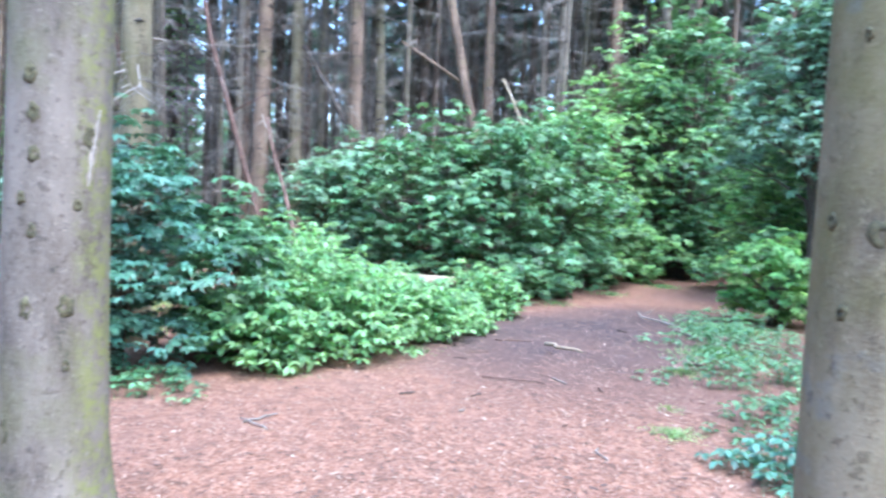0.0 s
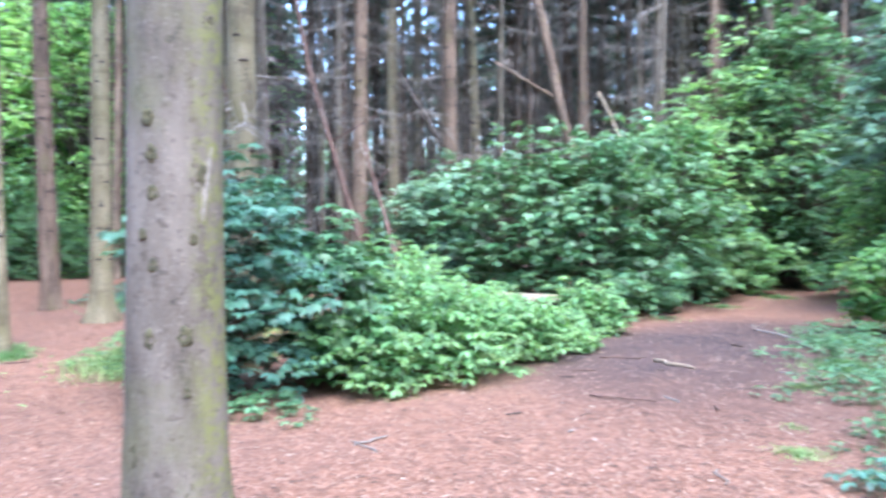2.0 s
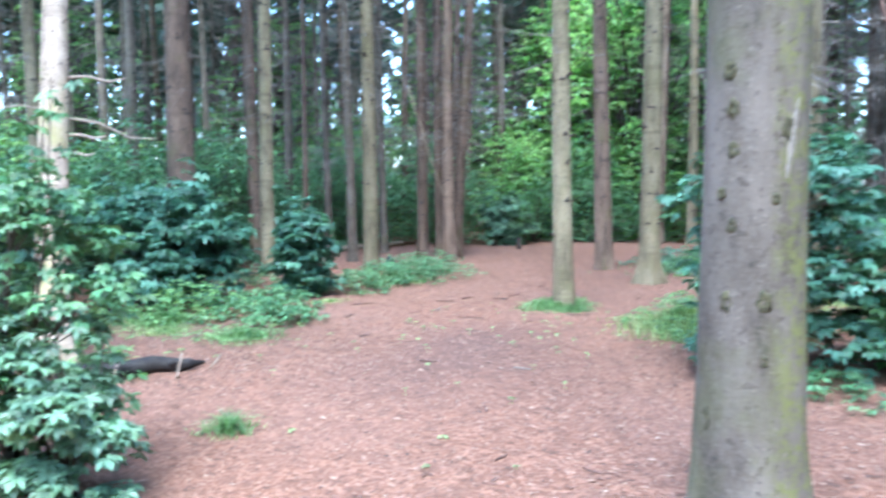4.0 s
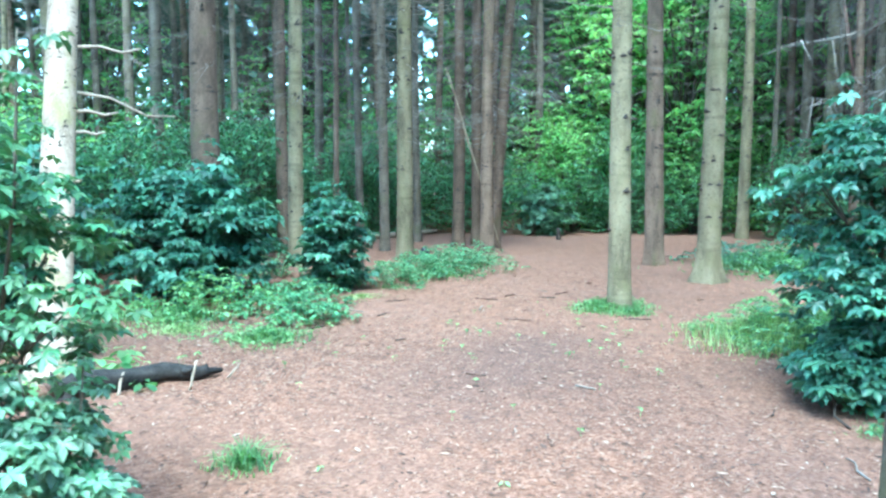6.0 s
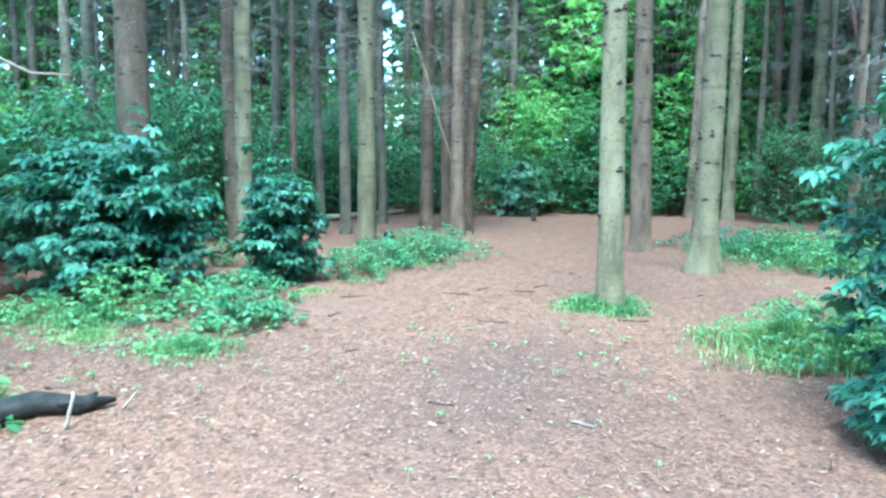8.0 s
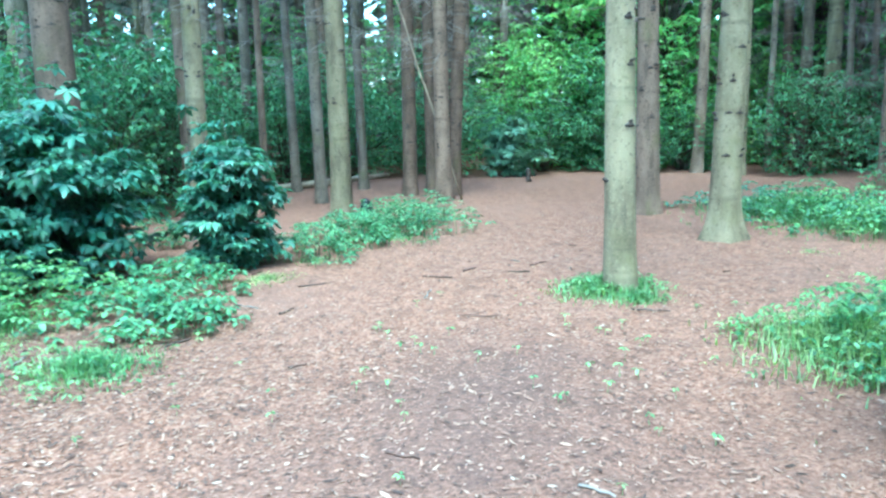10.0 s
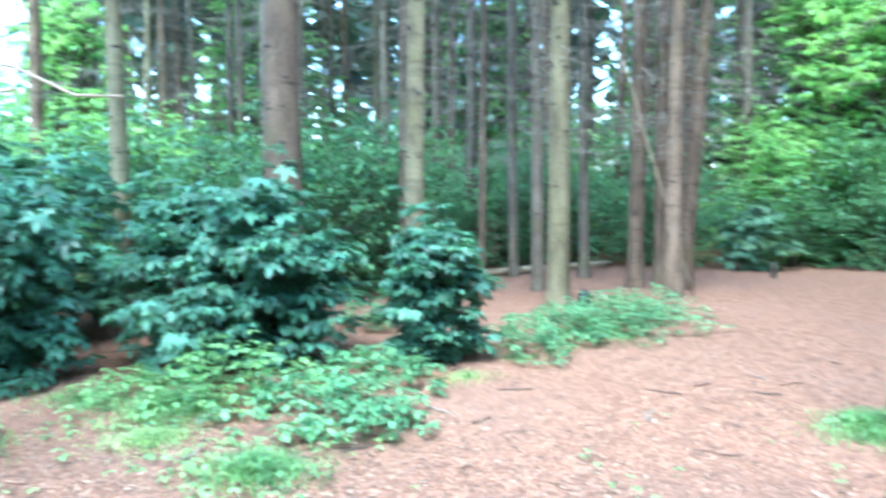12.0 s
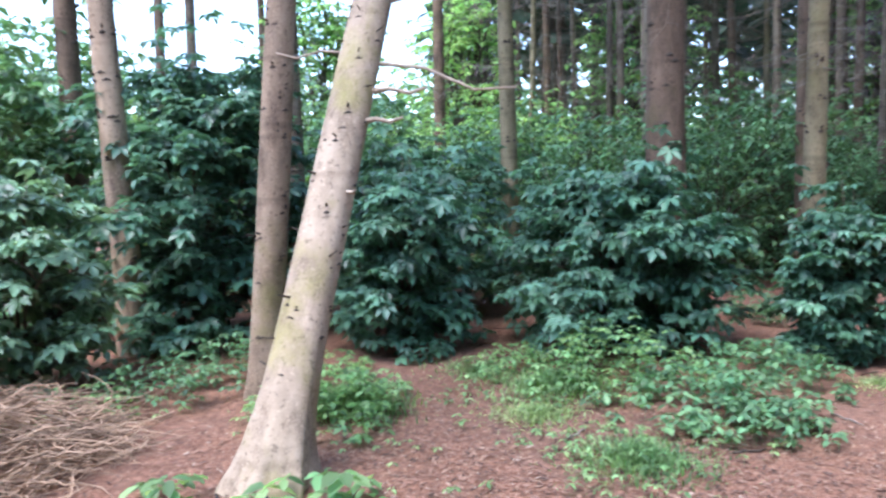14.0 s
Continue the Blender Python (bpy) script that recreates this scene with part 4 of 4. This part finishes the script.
# ---- grass, weeds and litter ----
def grass(x, y, r, height, count, mat, seed, squash=1.0, label="tuft of long green woodland grass"):
    rs = np.random.RandomState(seed)
    count = int(count * 1.8)
    rad, an = r * np.abs(rs.normal(0, 0.62, count)), rs.uniform(0, 6.283, count)
    px, py = rad * np.cos(an), rad * np.sin(an) * squash
    h = 0.75 * height * rs.uniform(0.3, 1.2, count) * np.clip(1.05 - 0.5 * rad / r, 0.25, 1)
    az, leanv, w = rs.uniform(0, 6.283, count), rs.uniform(0.15, 1.3, count), rs.uniform(0.003, 0.007, count)
    dx, dy = np.cos(az), np.sin(az)
    base = np.c_[px, py, np.full(count, -0.03)]
    side = np.c_[-dy * w, dx * w, np.zeros(count)]
    bendv = np.c_[dx, dy, np.zeros(count)] * (h * leanv)[:, None]
    up = np.c_[np.zeros(count), np.zeros(count), h]
    v = np.stack([base - side, base + side, base + bendv * 0.3 + up * 0.6 - side * 0.8, base + bendv * 0.3 + up * 0.6 + side * 0.8, base + bendv + up * (1 - 0.35 * leanv)[:, None]], 1)
    t = np.array([(0, 1, 3), (0, 3, 2), (2, 3, 4)])[None] + (np.arange(count) * 5)[:, None, None]
    ob = link_tris("grass", v.reshape(-1, 3), t.reshape(-1, 3), mat)
    ob.location = (x, y, ground_height(x, y))
    tagged(ob, label, "grass", "", "stuff")


def weeds(x, y, r, height, count, mat, seed, length=0.07, squash=1.0, leaves=4, label="patch of leafy green woodland weeds"):
    rs = np.random.RandomState(seed)
    an = rs.uniform(0, 6.283, count)
    edge = 1 + 0.3 * np.sin(an * 3 + seed) + 0.2 * np.sin(an * 5 + 2 * seed)
    rad = r * np.sqrt(rs.uniform(0, 1, count)) * edge
    c = np.c_[rad * np.cos(an), rad * np.sin(an) * squash, 0.03 + height * rs.uniform(0.1, 1, count) * np.clip(1 - 0.6 * (rad / r) ** 2, 0.15, 1)]
    v, t = leaf_sprays(c, rs, leaves, length, 0.62, 0.3)
    # a thin stalk under each spray
    w = 0.003
    s0 = np.c_[c[:, 0], c[:, 1], np.full(count, -0.03)]
    sv = np.stack([s0 + (-w, 0, 0), s0 + (w, 0, 0), c + (0, w, 0)], 1).reshape(-1, 3)
    st = (np.arange(count * 3)).reshape(-1, 3) + len(v)
    ob = link_tris("weeds", np.concatenate([v, sv]), np.concatenate([t, st]), mat)
    ob.location = (x, y, ground_height(x, y))
    tagged(ob, label, "weeds", "", "stuff")


for n, (x, y, r, h, c, m) in enumerate(((-5.74, 8.1, 0.44, 0.25, 1500, GRASS), (-5.4, 7.95, 0.24, 0.16, 350, GRASS), (-3.75, 7.55, 0.62, 0.42, 1700, GRASS_PALE), (-3.3, 8.1, 0.6, 0.5, 1500, GRASS), (-3.5, 9.4, 0.8, 0.2, 1100, GRASS_PALE), (-8.1, 4.15, 0.5, 0.13, 1300, GRASS_PALE), (-7.2, 4.5, 0.45, 0.2, 1100, GRASS), (-8.75, 4.4, 0.6, 0.24, 1200, GRASS), (-9.3, 3.9, 0.5, 0.16, 500, GRASS), (-8.4, 6.65, 0.38, 0.09, 800, GRASS_PALE), (-8.35, 2.95, 0.42, 0.3, 900, GRASS), (-4.5, 2.68, 0.17, 0.26, 180, GRASS), (1.75, 5.1, 0.28, 0.1, 500, GRASS_PALE), (2.5, 7.1, 0.4, 0.09, 600, GRASS_PALE), (1.95, 5.8, 0.2, 0.08, 200, GRASS_PALE), (2.1, 4.6, 0.3, 0.1, 300, GRASS), (-5.9, 13.3, 1.2, 0.45, 2200, GRASS), (-5.0, 12.6, 0.9, 0.4, 1200, GRASS), (-9.3, 8.9, 0.5, 0.2, 600, GRASS), (-8.8, 7.5, 0.4, 0.1, 400, GRASS), (-5.0, 10.6, 0.35, 0.08, 200, GRASS_PALE), (-2.3, 5.55, 0.3, 0.09, 260, GRASS), (-1.0, 6.5, 0.35, 0.1, 300, GRASS), (0.0, 7.7, 0.35, 0.1, 260, GRASS), (2.2, 11.8, 0.5, 0.1, 400, GRASS), (3.5, 13.4, 0.5, 0.12, 450, GRASS), (4.9, 14.9, 0.5, 0.14, 450, GRASS), (3.2, 7.9, 0.6, 0.2, 700, GRASS), (4.0, 9.6, 0.6, 0.22, 700, GRASS), (-3.0, 10.4, 0.9, 0.3, 700, GRASS_PALE))):
    grass(x, y, r, h, c, m, 300 + n)
for n, (x, y, r, h, c, m, ln) in enumerate(((-8.75, 4.85, 0.5, 0.5, 230, LEAF_BRIGHT, 0.06), (-8.05, 5.2, 0.55, 0.28, 210, LEAF_MID, 0.07), (-7.55, 5.35, 0.35, 0.2, 120, LEAF_MID, 0.065), (-8.6, 6.0, 0.45, 0.28, 130, LEAF_MID, 0.07), (-9.0, 7.6, 0.5, 0.32, 200, LEAF_MID, 0.06), (-9.4, 8.4, 0.55, 0.38, 230, LEAF_MID, 0.06), (-9.7, 9.4, 0.6, 0.42, 230, LEAF_MID, 0.06), (-9.9, 10.3, 0.5, 0.4, 180, LEAF_MID, 0.06), (-8.2, 2.8, 0.4, 0.35, 170, LEAF_BRIGHT, 0.06), (-6.75, 2.85, 0.32, 0.22, 22, LEAF_BRIGHT, 0.12), (-6.8, 2.25, 0.3, 0.2, 16, LEAF_BRIGHT, 0.12), (-8.9, 1.6, 0.55, 0.3, 150, LEAF_MID, 0.06), (-8.5, 1.15, 0.4, 0.2, 90, LEAF_BRIGHT, 0.05), (-9.6, 1.9, 0.5, 0.3, 120, LEAF_MID, 0.06), (-9.4, 4.2, 0.35, 0.2, 90, LEAF_BRIGHT, 0.05), (-9.3, 2.7, 0.35, 0.2, 90, LEAF_BRIGHT, 0.05), (-3.5, 7.6, 0.5, 0.5, 160, LEAF_MID, 0.06), (-5.7, 12.7, 0.7, 0.5, 240, LEAF_MID, 0.07), (-4.6, 12.2, 0.8, 0.5, 240, LEAF_MID, 0.07), (2.75, 5.3, 0.55, 0.2, 150, LEAF_MID, 0.06), (3.0, 6.7, 0.65, 0.25, 200, LEAF_MID, 0.06), (3.5, 8.3, 0.7, 0.28, 220, LEAF_MID, 0.06), (2.2, 4.2, 0.4, 0.25, 120, LEAF_DARK, 0.07), (3.9, 9.5, 0.6, 0.3, 170, LEAF_MID, 0.06), (-2.0, 5.85, 0.4, 0.16, 90, LEAF_MID, 0.06), (-6.8, 13.6, 0.7, 0.4, 180, LEAF_DARK, 0.08), (-13.9, 10.0, 0.6, 0.4, 120, LEAF_DARK, 0.08), (-11.0, 7.0, 0.5, 0.35, 130, LEAF_MID, 0.07), (-9.2, 5.9, 0.35, 0.2, 70, LEAF_MID, 0.06), (-5.75, 8.2, 0.36, 0.12, 50, LEAF_BRIGHT, 0.045), (-7.2, 4.5, 0.5, 0.1, 90, LEAF_BRIGHT, 0.04), (-8.9, 4.3, 0.6, 0.16, 120, LEAF_BRIGHT, 0.05), (-3.7, 7.65, 0.55, 0.42, 420, LEAF_BRIGHT, 0.045), (-5.2, 13.0, 1.3, 0.4, 300, LEAF_BRIGHT, 0.07), (-8.3, 2.85, 0.45, 0.3, 120, LEAF_BRIGHT, 0.06), (-7.7, 3.6, 1.0, 0.05, 40, LEAF_BRIGHT, 0.035), (-5.5, 4.6, 2.0, 0.04, 40, LEAF_BRIGHT, 0.03), (-4.6, 6.6, 1.2, 0.05, 30, LEAF_BRIGHT, 0.035), (-9.4, 9.2, 0.8, 0.4, 300, LEAF_MID, 0.06))):
    weeds(x, y, r * 1.15, h, c, m, 400 + n, ln * 0.9)


def build_litter():
    """Loose needles, bark flakes and dead leaves on the trodden ground."""
    rs = np.random.RandomState(9)
    count = 100000
    along = rs.uniform(0, 1, count)
    x = -1.0 - 8.0 * along + rs.normal(0, 2.2, count)
    y = 2.0 + 9.0 * along + rs.normal(0, 2.2, count)
    half = count // 3
    x[:half] = 0.6 + 3.0 * along[:half] + rs.normal(0, 1.5, half)
    y[:half] = 3.0 + 8.0 * along[:half] + rs.normal(0, 1.5, half)
    more = count // 5
    x[-more:] = -7.4 + rs.normal(0, 1.3, more)
    y[-more:] = 3.9 + rs.normal(0, 1.3, more)
    z = np.array([ground_height(a, b) for a, b in zip(x, y)]) + rs.uniform(0.003, 0.012, count)
    ln, w = rs.uniform(0.006, 0.024, count), rs.uniform(0.002, 0.007, count)
    a = rs.uniform(0, 6.283, count)
    d = np.c_[np.cos(a), np.sin(a), rs.uniform(-0.25, 0.25, count)] * ln[:, None]
    s = np.c_[-np.sin(a), np.cos(a), rs.uniform(-0.4, 0.4, count)] * w[:, None]
    c = np.c_[x, y, z]
    v = np.stack([c - d, c - s, c + d, c + s], 1).reshape(-1, 3)
    t = (np.array([(0, 1, 2), (0, 2, 3)])[None] + (np.arange(count) * 4)[:, None, None]).reshape(-1, 3)
    tagged(link_tris("leaf_litter", v, t, FLAKES), "loose tan and brown needles and bark flakes on the ground", "litter", "", "stuff")


build_litter()


def build_bark_bits():
    """Larger bits of bark and dead leaves between the needles."""
    rs = np.random.RandomState(19)
    count = 6500
    along = rs.uniform(0, 1, count)
    x = -1.5 - 7.0 * along + rs.normal(0, 1.8, count)
    y = 2.2 + 7.5 * along + rs.normal(0, 1.8, count)
    x[:2000] = 0.6 + 3.0 * along[:2000] + rs.normal(0, 1.3, 2000)
    y[:2000] = 3.0 + 8.0 * along[:2000] + rs.normal(0, 1.3, 2000)
    x[2000:3500] = -7.3 + rs.normal(0, 1.1, 1500)
    y[2000:3500] = 4.0 + rs.normal(0, 1.1, 1500)
    z = np.array([ground_height(a, b) for a, b in zip(x, y)]) + rs.uniform(0.006, 0.014, count)
    ln, w = rs.uniform(0.012, 0.036, count), rs.uniform(0.003, 0.009, count)
    a = rs.uniform(0, 6.283, count)
    d = np.c_[np.cos(a), np.sin(a), rs.uniform(-0.2, 0.2, count)] * ln[:, None]
    s = np.c_[-np.sin(a), np.cos(a), rs.uniform(-0.5, 0.5, count)] * w[:, None]
    c = np.c_[x, y, z]
    v = np.stack([c - d, c - d * 0.3 - s, c + d * 0.5 - s * 0.8, c + d, c + d * 0.2 + s, c - d * 0.6 + s * 0.7], 1).reshape(-1, 3)
    t = (np.array([(0, 1, 5), (1, 4, 5), (1, 2, 4), (2, 3, 4)])[None] + (np.arange(count) * 6)[:, None, None]).reshape(-1, 3)
    tagged(link_tris("bark_bits", v, t, FLAKES), "bits of dark bark and tan dead leaves on the ground", "litter", "", "stuff")


build_bark_bits()


# ---- fallen and loose wood ----
def stick(name, a, b, r, mat, label, category="stick", seed=1, kink=0.06, forks=0, lumps=0.06, tip=0.6):
    rng2 = random.Random(seed)
    a, b = Vector(a), Vector(b)
    e = thing(name, *a)
    d = b - a
    side = d.cross(Vector((0, 0, 1))).normalized() if abs(d.normalized().z) < 0.95 else Vector((1, 0, 0))
    t = Tubes()
    pts = [d * s + side * rng2.uniform(-kink, kink) * d.length * (0 if s in (0, 1) else 1) for s in (0, 0.2, 0.4, 0.6, 0.8, 1)]
    t.add(pts, [r, r * 0.97, r * 0.92, r * 0.86, r * (0.78 if tip > 0.5 else 0.55), r * tip], 9 if r > 0.03 else 6, True, lumps, rng2)
    t.link("wood", mat, e)
    for k in range(forks):
        f = Tubes()
        s = rng2.uniform(0.2, 0.9)
        p = d * s
        q = (side * rng2.choice((-1, 1)) + d.normalized() * 0.5 + Vector((0, 0, rng2.uniform(0.0, 0.6)))) * d.length * 0.12
        f.add([p, p + q * 0.5, p + q], [r * 0.4, r * 0.3, r * 0.15], 5)
        f.link("branch", mat, e)
    return tagged(e, label, category)


# leaning and snapped poles in the stand
for n, (a, b, r, m) in enumerate((((-3.55, 11.4, 6.0), (-1.9, 10.72, 0.0), 0.036, POLE_RED), ((-2.1, 14.4, 4.2), (-0.95, 13.62, 2.3), 0.05, STUB), ((-0.4, 13.6, 8.0), (1.69, 13.0, 0.0), 0.09, BARK_BROWN), ((1.5, 13.95, 3.7), (2.15, 13.35, 2.1), 0.03, LOG_PALE), ((-2.2, 11.6, 2.6), (-1.3, 9.9, 0.0), 0.032, POLE_RED))):
    stick("dead_pole", b, a, r, m, "snapped dead spruce pole leaning among the trunks", "dead tree", 500 + n, 0.012, 1)
stick("dead_pole", (-10.95, 12.25, 0.0), (-11.75, 11.5, 3.6), 0.02, LOG_PALE, "thin pale dead pole leaning against a spruce", "dead tree", 510, 0.01, 2)
stick("dead_pole", (-5.0, 15.4, 0.0), (-5.75, 15.2, 4.4), 0.045, POLE_RED, "dead spruce pole leaning among the trunks", "dead tree", 511, 0.01, 3)
stick("fallen_log", (-14.95, 10.9, 0.08), (-15.2, 14.6, 0.10), 0.075, LOG_PALE, "pale fallen log lying between the spruces", "log", 512, 0.01)
stick("fallen_log", (-0.3, 9.75, 0.5), (0.75, 10.35, 0.42), 0.085, LOG_PALE, "pale cut log lying in the brambles", "log", 514, 0.01)
stick("rotten_log", (-6.55, 2.55, 0.075), (-6.29, 3.56, 0.03), 0.088, LOG, "rotten black log with pale splinters on the needle floor", "log", 515, 0.05, 2, 0.3, 0.15)
stump = thing("rotten_stump", -6.48, 2.52, -0.02)
tb = Tubes()
srng0 = random.Random(4)
tb.add([(0, 0, -0.05), (0.01, 0.02, 0.05), (0.03, 0.03, 0.12), (0.02, 0.05, 0.17)], [0.13, 0.11, 0.08, 0.04], 11, True, 0.3, srng0)
tb.link("wood", LOG, stump)
for k in range(7):
    a = k * 0.9
    p = Vector((0.09 * math.cos(a), 0.09 * math.sin(a), 0.04))
    tb = Tubes()
    tb.add([p, p + Vector((0.05 * math.cos(a), 0.05 * math.sin(a), 0.07)), p + Vector((0.08 * math.cos(a), 0.08 * math.sin(a), srng0.uniform(0.08, 0.17)))], [0.03, 0.018, 0.006], 5, True, 0.2, srng0)
    tb.link("splinter", POLE_RED if k % 2 else LOG, stump)
tagged(stump, "broken rotten stump with jagged splinters beside a log", "stump")
stick("splinter", (-6.09, 3.19, -0.02), (-6.08, 3.24, 0.19), 0.011, SPLINTER, "pale upright splinter beside the rotten log", "stick", 516)
stick("splinter", (-6.21, 3.56, -0.02), (-6.15, 3.63, 0.09), 0.009, SPLINTER, "pale upright splinter beside the rotten log", "stick", 517)
stick("splinter", (-6.30, 2.76, -0.02), (-6.36, 2.84, 0.13), 0.012, SPLINTER, "pale upright splinter beside the rotten log", "stick", 518)
stick("post", (-11.98, 15.5, -0.05), (-11.99, 15.5, 0.28), 0.06, STUB, "short weathered wooden post at the end of the ride", "post", 519, 0.0)
stick("fallen_branch", (1.42, 8.2, 0.03), (1.72, 7.78, 0.03), 0.022, LOG_PALE, "pale crooked fallen branch on the path", "stick", 520, 0.12)
stick("fallen_branch", (0.9, 8.4, 0.02), (1.3, 8.35, 0.02), 0.009, POLE_RED, "thin fallen branch on the path", "stick", 521)
stick("fallen_branch", (3.35, 8.9, 0.02), (3.05, 10.3, 0.12), 0.018, TWIG, "crooked dead branch at the edge of the path", "stick", 522, 0.08, 2)
stick("fallen_branch", (0.6, 6.6, 0.02), (1.1, 6.4, 0.02), 0.008, POLE_RED, "thin fallen branch on the path", "stick", 523)
stick("fallen_branch", (-2.45, 5.5, 0.0), (-2.75, 5.95, 0.2), 0.009, STUB, "dead branch at the foot of a shrub", "stick", 524, 0.1, 1)
stick("fallen_branch", (-7.4, 4.95, 0.025), (-7.28, 5.15, 0.025), 0.011, LOG_PALE, "pale fallen branch beside weeds", "stick", 525, 0.05)
srng = random.Random(31)
for n in range(46):
    s = srng.random()
    x, y = -2.5 - 5 * s + srng.gauss(0, 1.4), 3.6 + 5 * s + srng.gauss(0, 1.4)
    if n % 3 == 0:
        x, y = 0.4 + 2 * s + srng.gauss(0, 0.8), 4 + 5 * s + srng.gauss(0, 0.7)
    a, ln = srng.uniform(0, 6.28), srng.uniform(0.08, 0.3)
    z = ground_height(x, y) + 0.008
    stick("twig", (x, y, z), (x + ln * math.cos(a), y + ln * math.sin(a), z + 0.006), srng.uniform(0.004, 0.009), srng.choice((STUB, POLE_RED, TWIG, STUB)), "short dead twig on the needle floor", "stick", 600 + n, 0.08)


def brushwood(x, y, r, h, count, seed):
    rng2 = random.Random(seed)
    e = thing("brushwood_pile", x, y, 0)
    for part_no in range(4):
        t = Tubes()
        for k in range(count // 4):
            a, q = rng2.uniform(0, 6.28), r * math.sqrt(rng2.random()) * 0.9
            top = h * (1 - (q / r) ** 2)
            p = Vector((q * math.cos(a), q * math.sin(a), 0.02 + top * rng2.random()))
            b = rng2.uniform(0, 6.28)
            ln = rng2.uniform(0.18, 0.55)
            d = Vector((math.cos(b), math.sin(b), rng2.uniform(-0.35, 0.3)))
            c = rng2.uniform(-2.6, 2.6)
            pts = [p]
            for m in range(6):
                f = b + c * (m - 2.5) / 6
                pts.append(pts[-1] + Vector((math.cos(f), math.sin(f), d.z + rng2.uniform(-0.5, 0.45))) * ln / 6)
            for q2 in pts:
                q2.z = max(q2.z, 0.01)
            w = rng2.choice((0.0025, 0.003, 0.003, 0.004, 0.004, 0.004, 0.007))
            t.add(pts, [w, w, w * 0.9, w * 0.8, w * 0.7, w * 0.5, w * 0.3], 3, False)
        t.link("brushwood", DRY, e)
    tagged(e, "heap of dry tan brushwood and bracken on the ground", "brushwood")


brushwood(-7.6, 0.85, 0.95, 0.4, 2200, 12)


def black_bag(x, y):
    bm = bmesh.new()
    bmesh.ops.create_icosphere(bm, subdivisions=3, radius=0.12)
    for v in bm.verts:
        n = noise.noise(v.co * 9) * 0.03
        v.co = Vector((v.co.x * 0.75 + n, v.co.y * 0.75, v.co.z * 1.25 + 0.12 + n))
    me = bpy.data.meshes.new("plastic_bag")
    bm.to_mesh(me)
    bm.free()
    me.materials.append(BAG)
    ob = new("plastic_bag", me)
    ob.location = (x, y, ground_height(x, y))
    tagged(ob, "small crumpled black bag at the foot of a spruce", "bag")


black_bag(-10.85, 10.05)
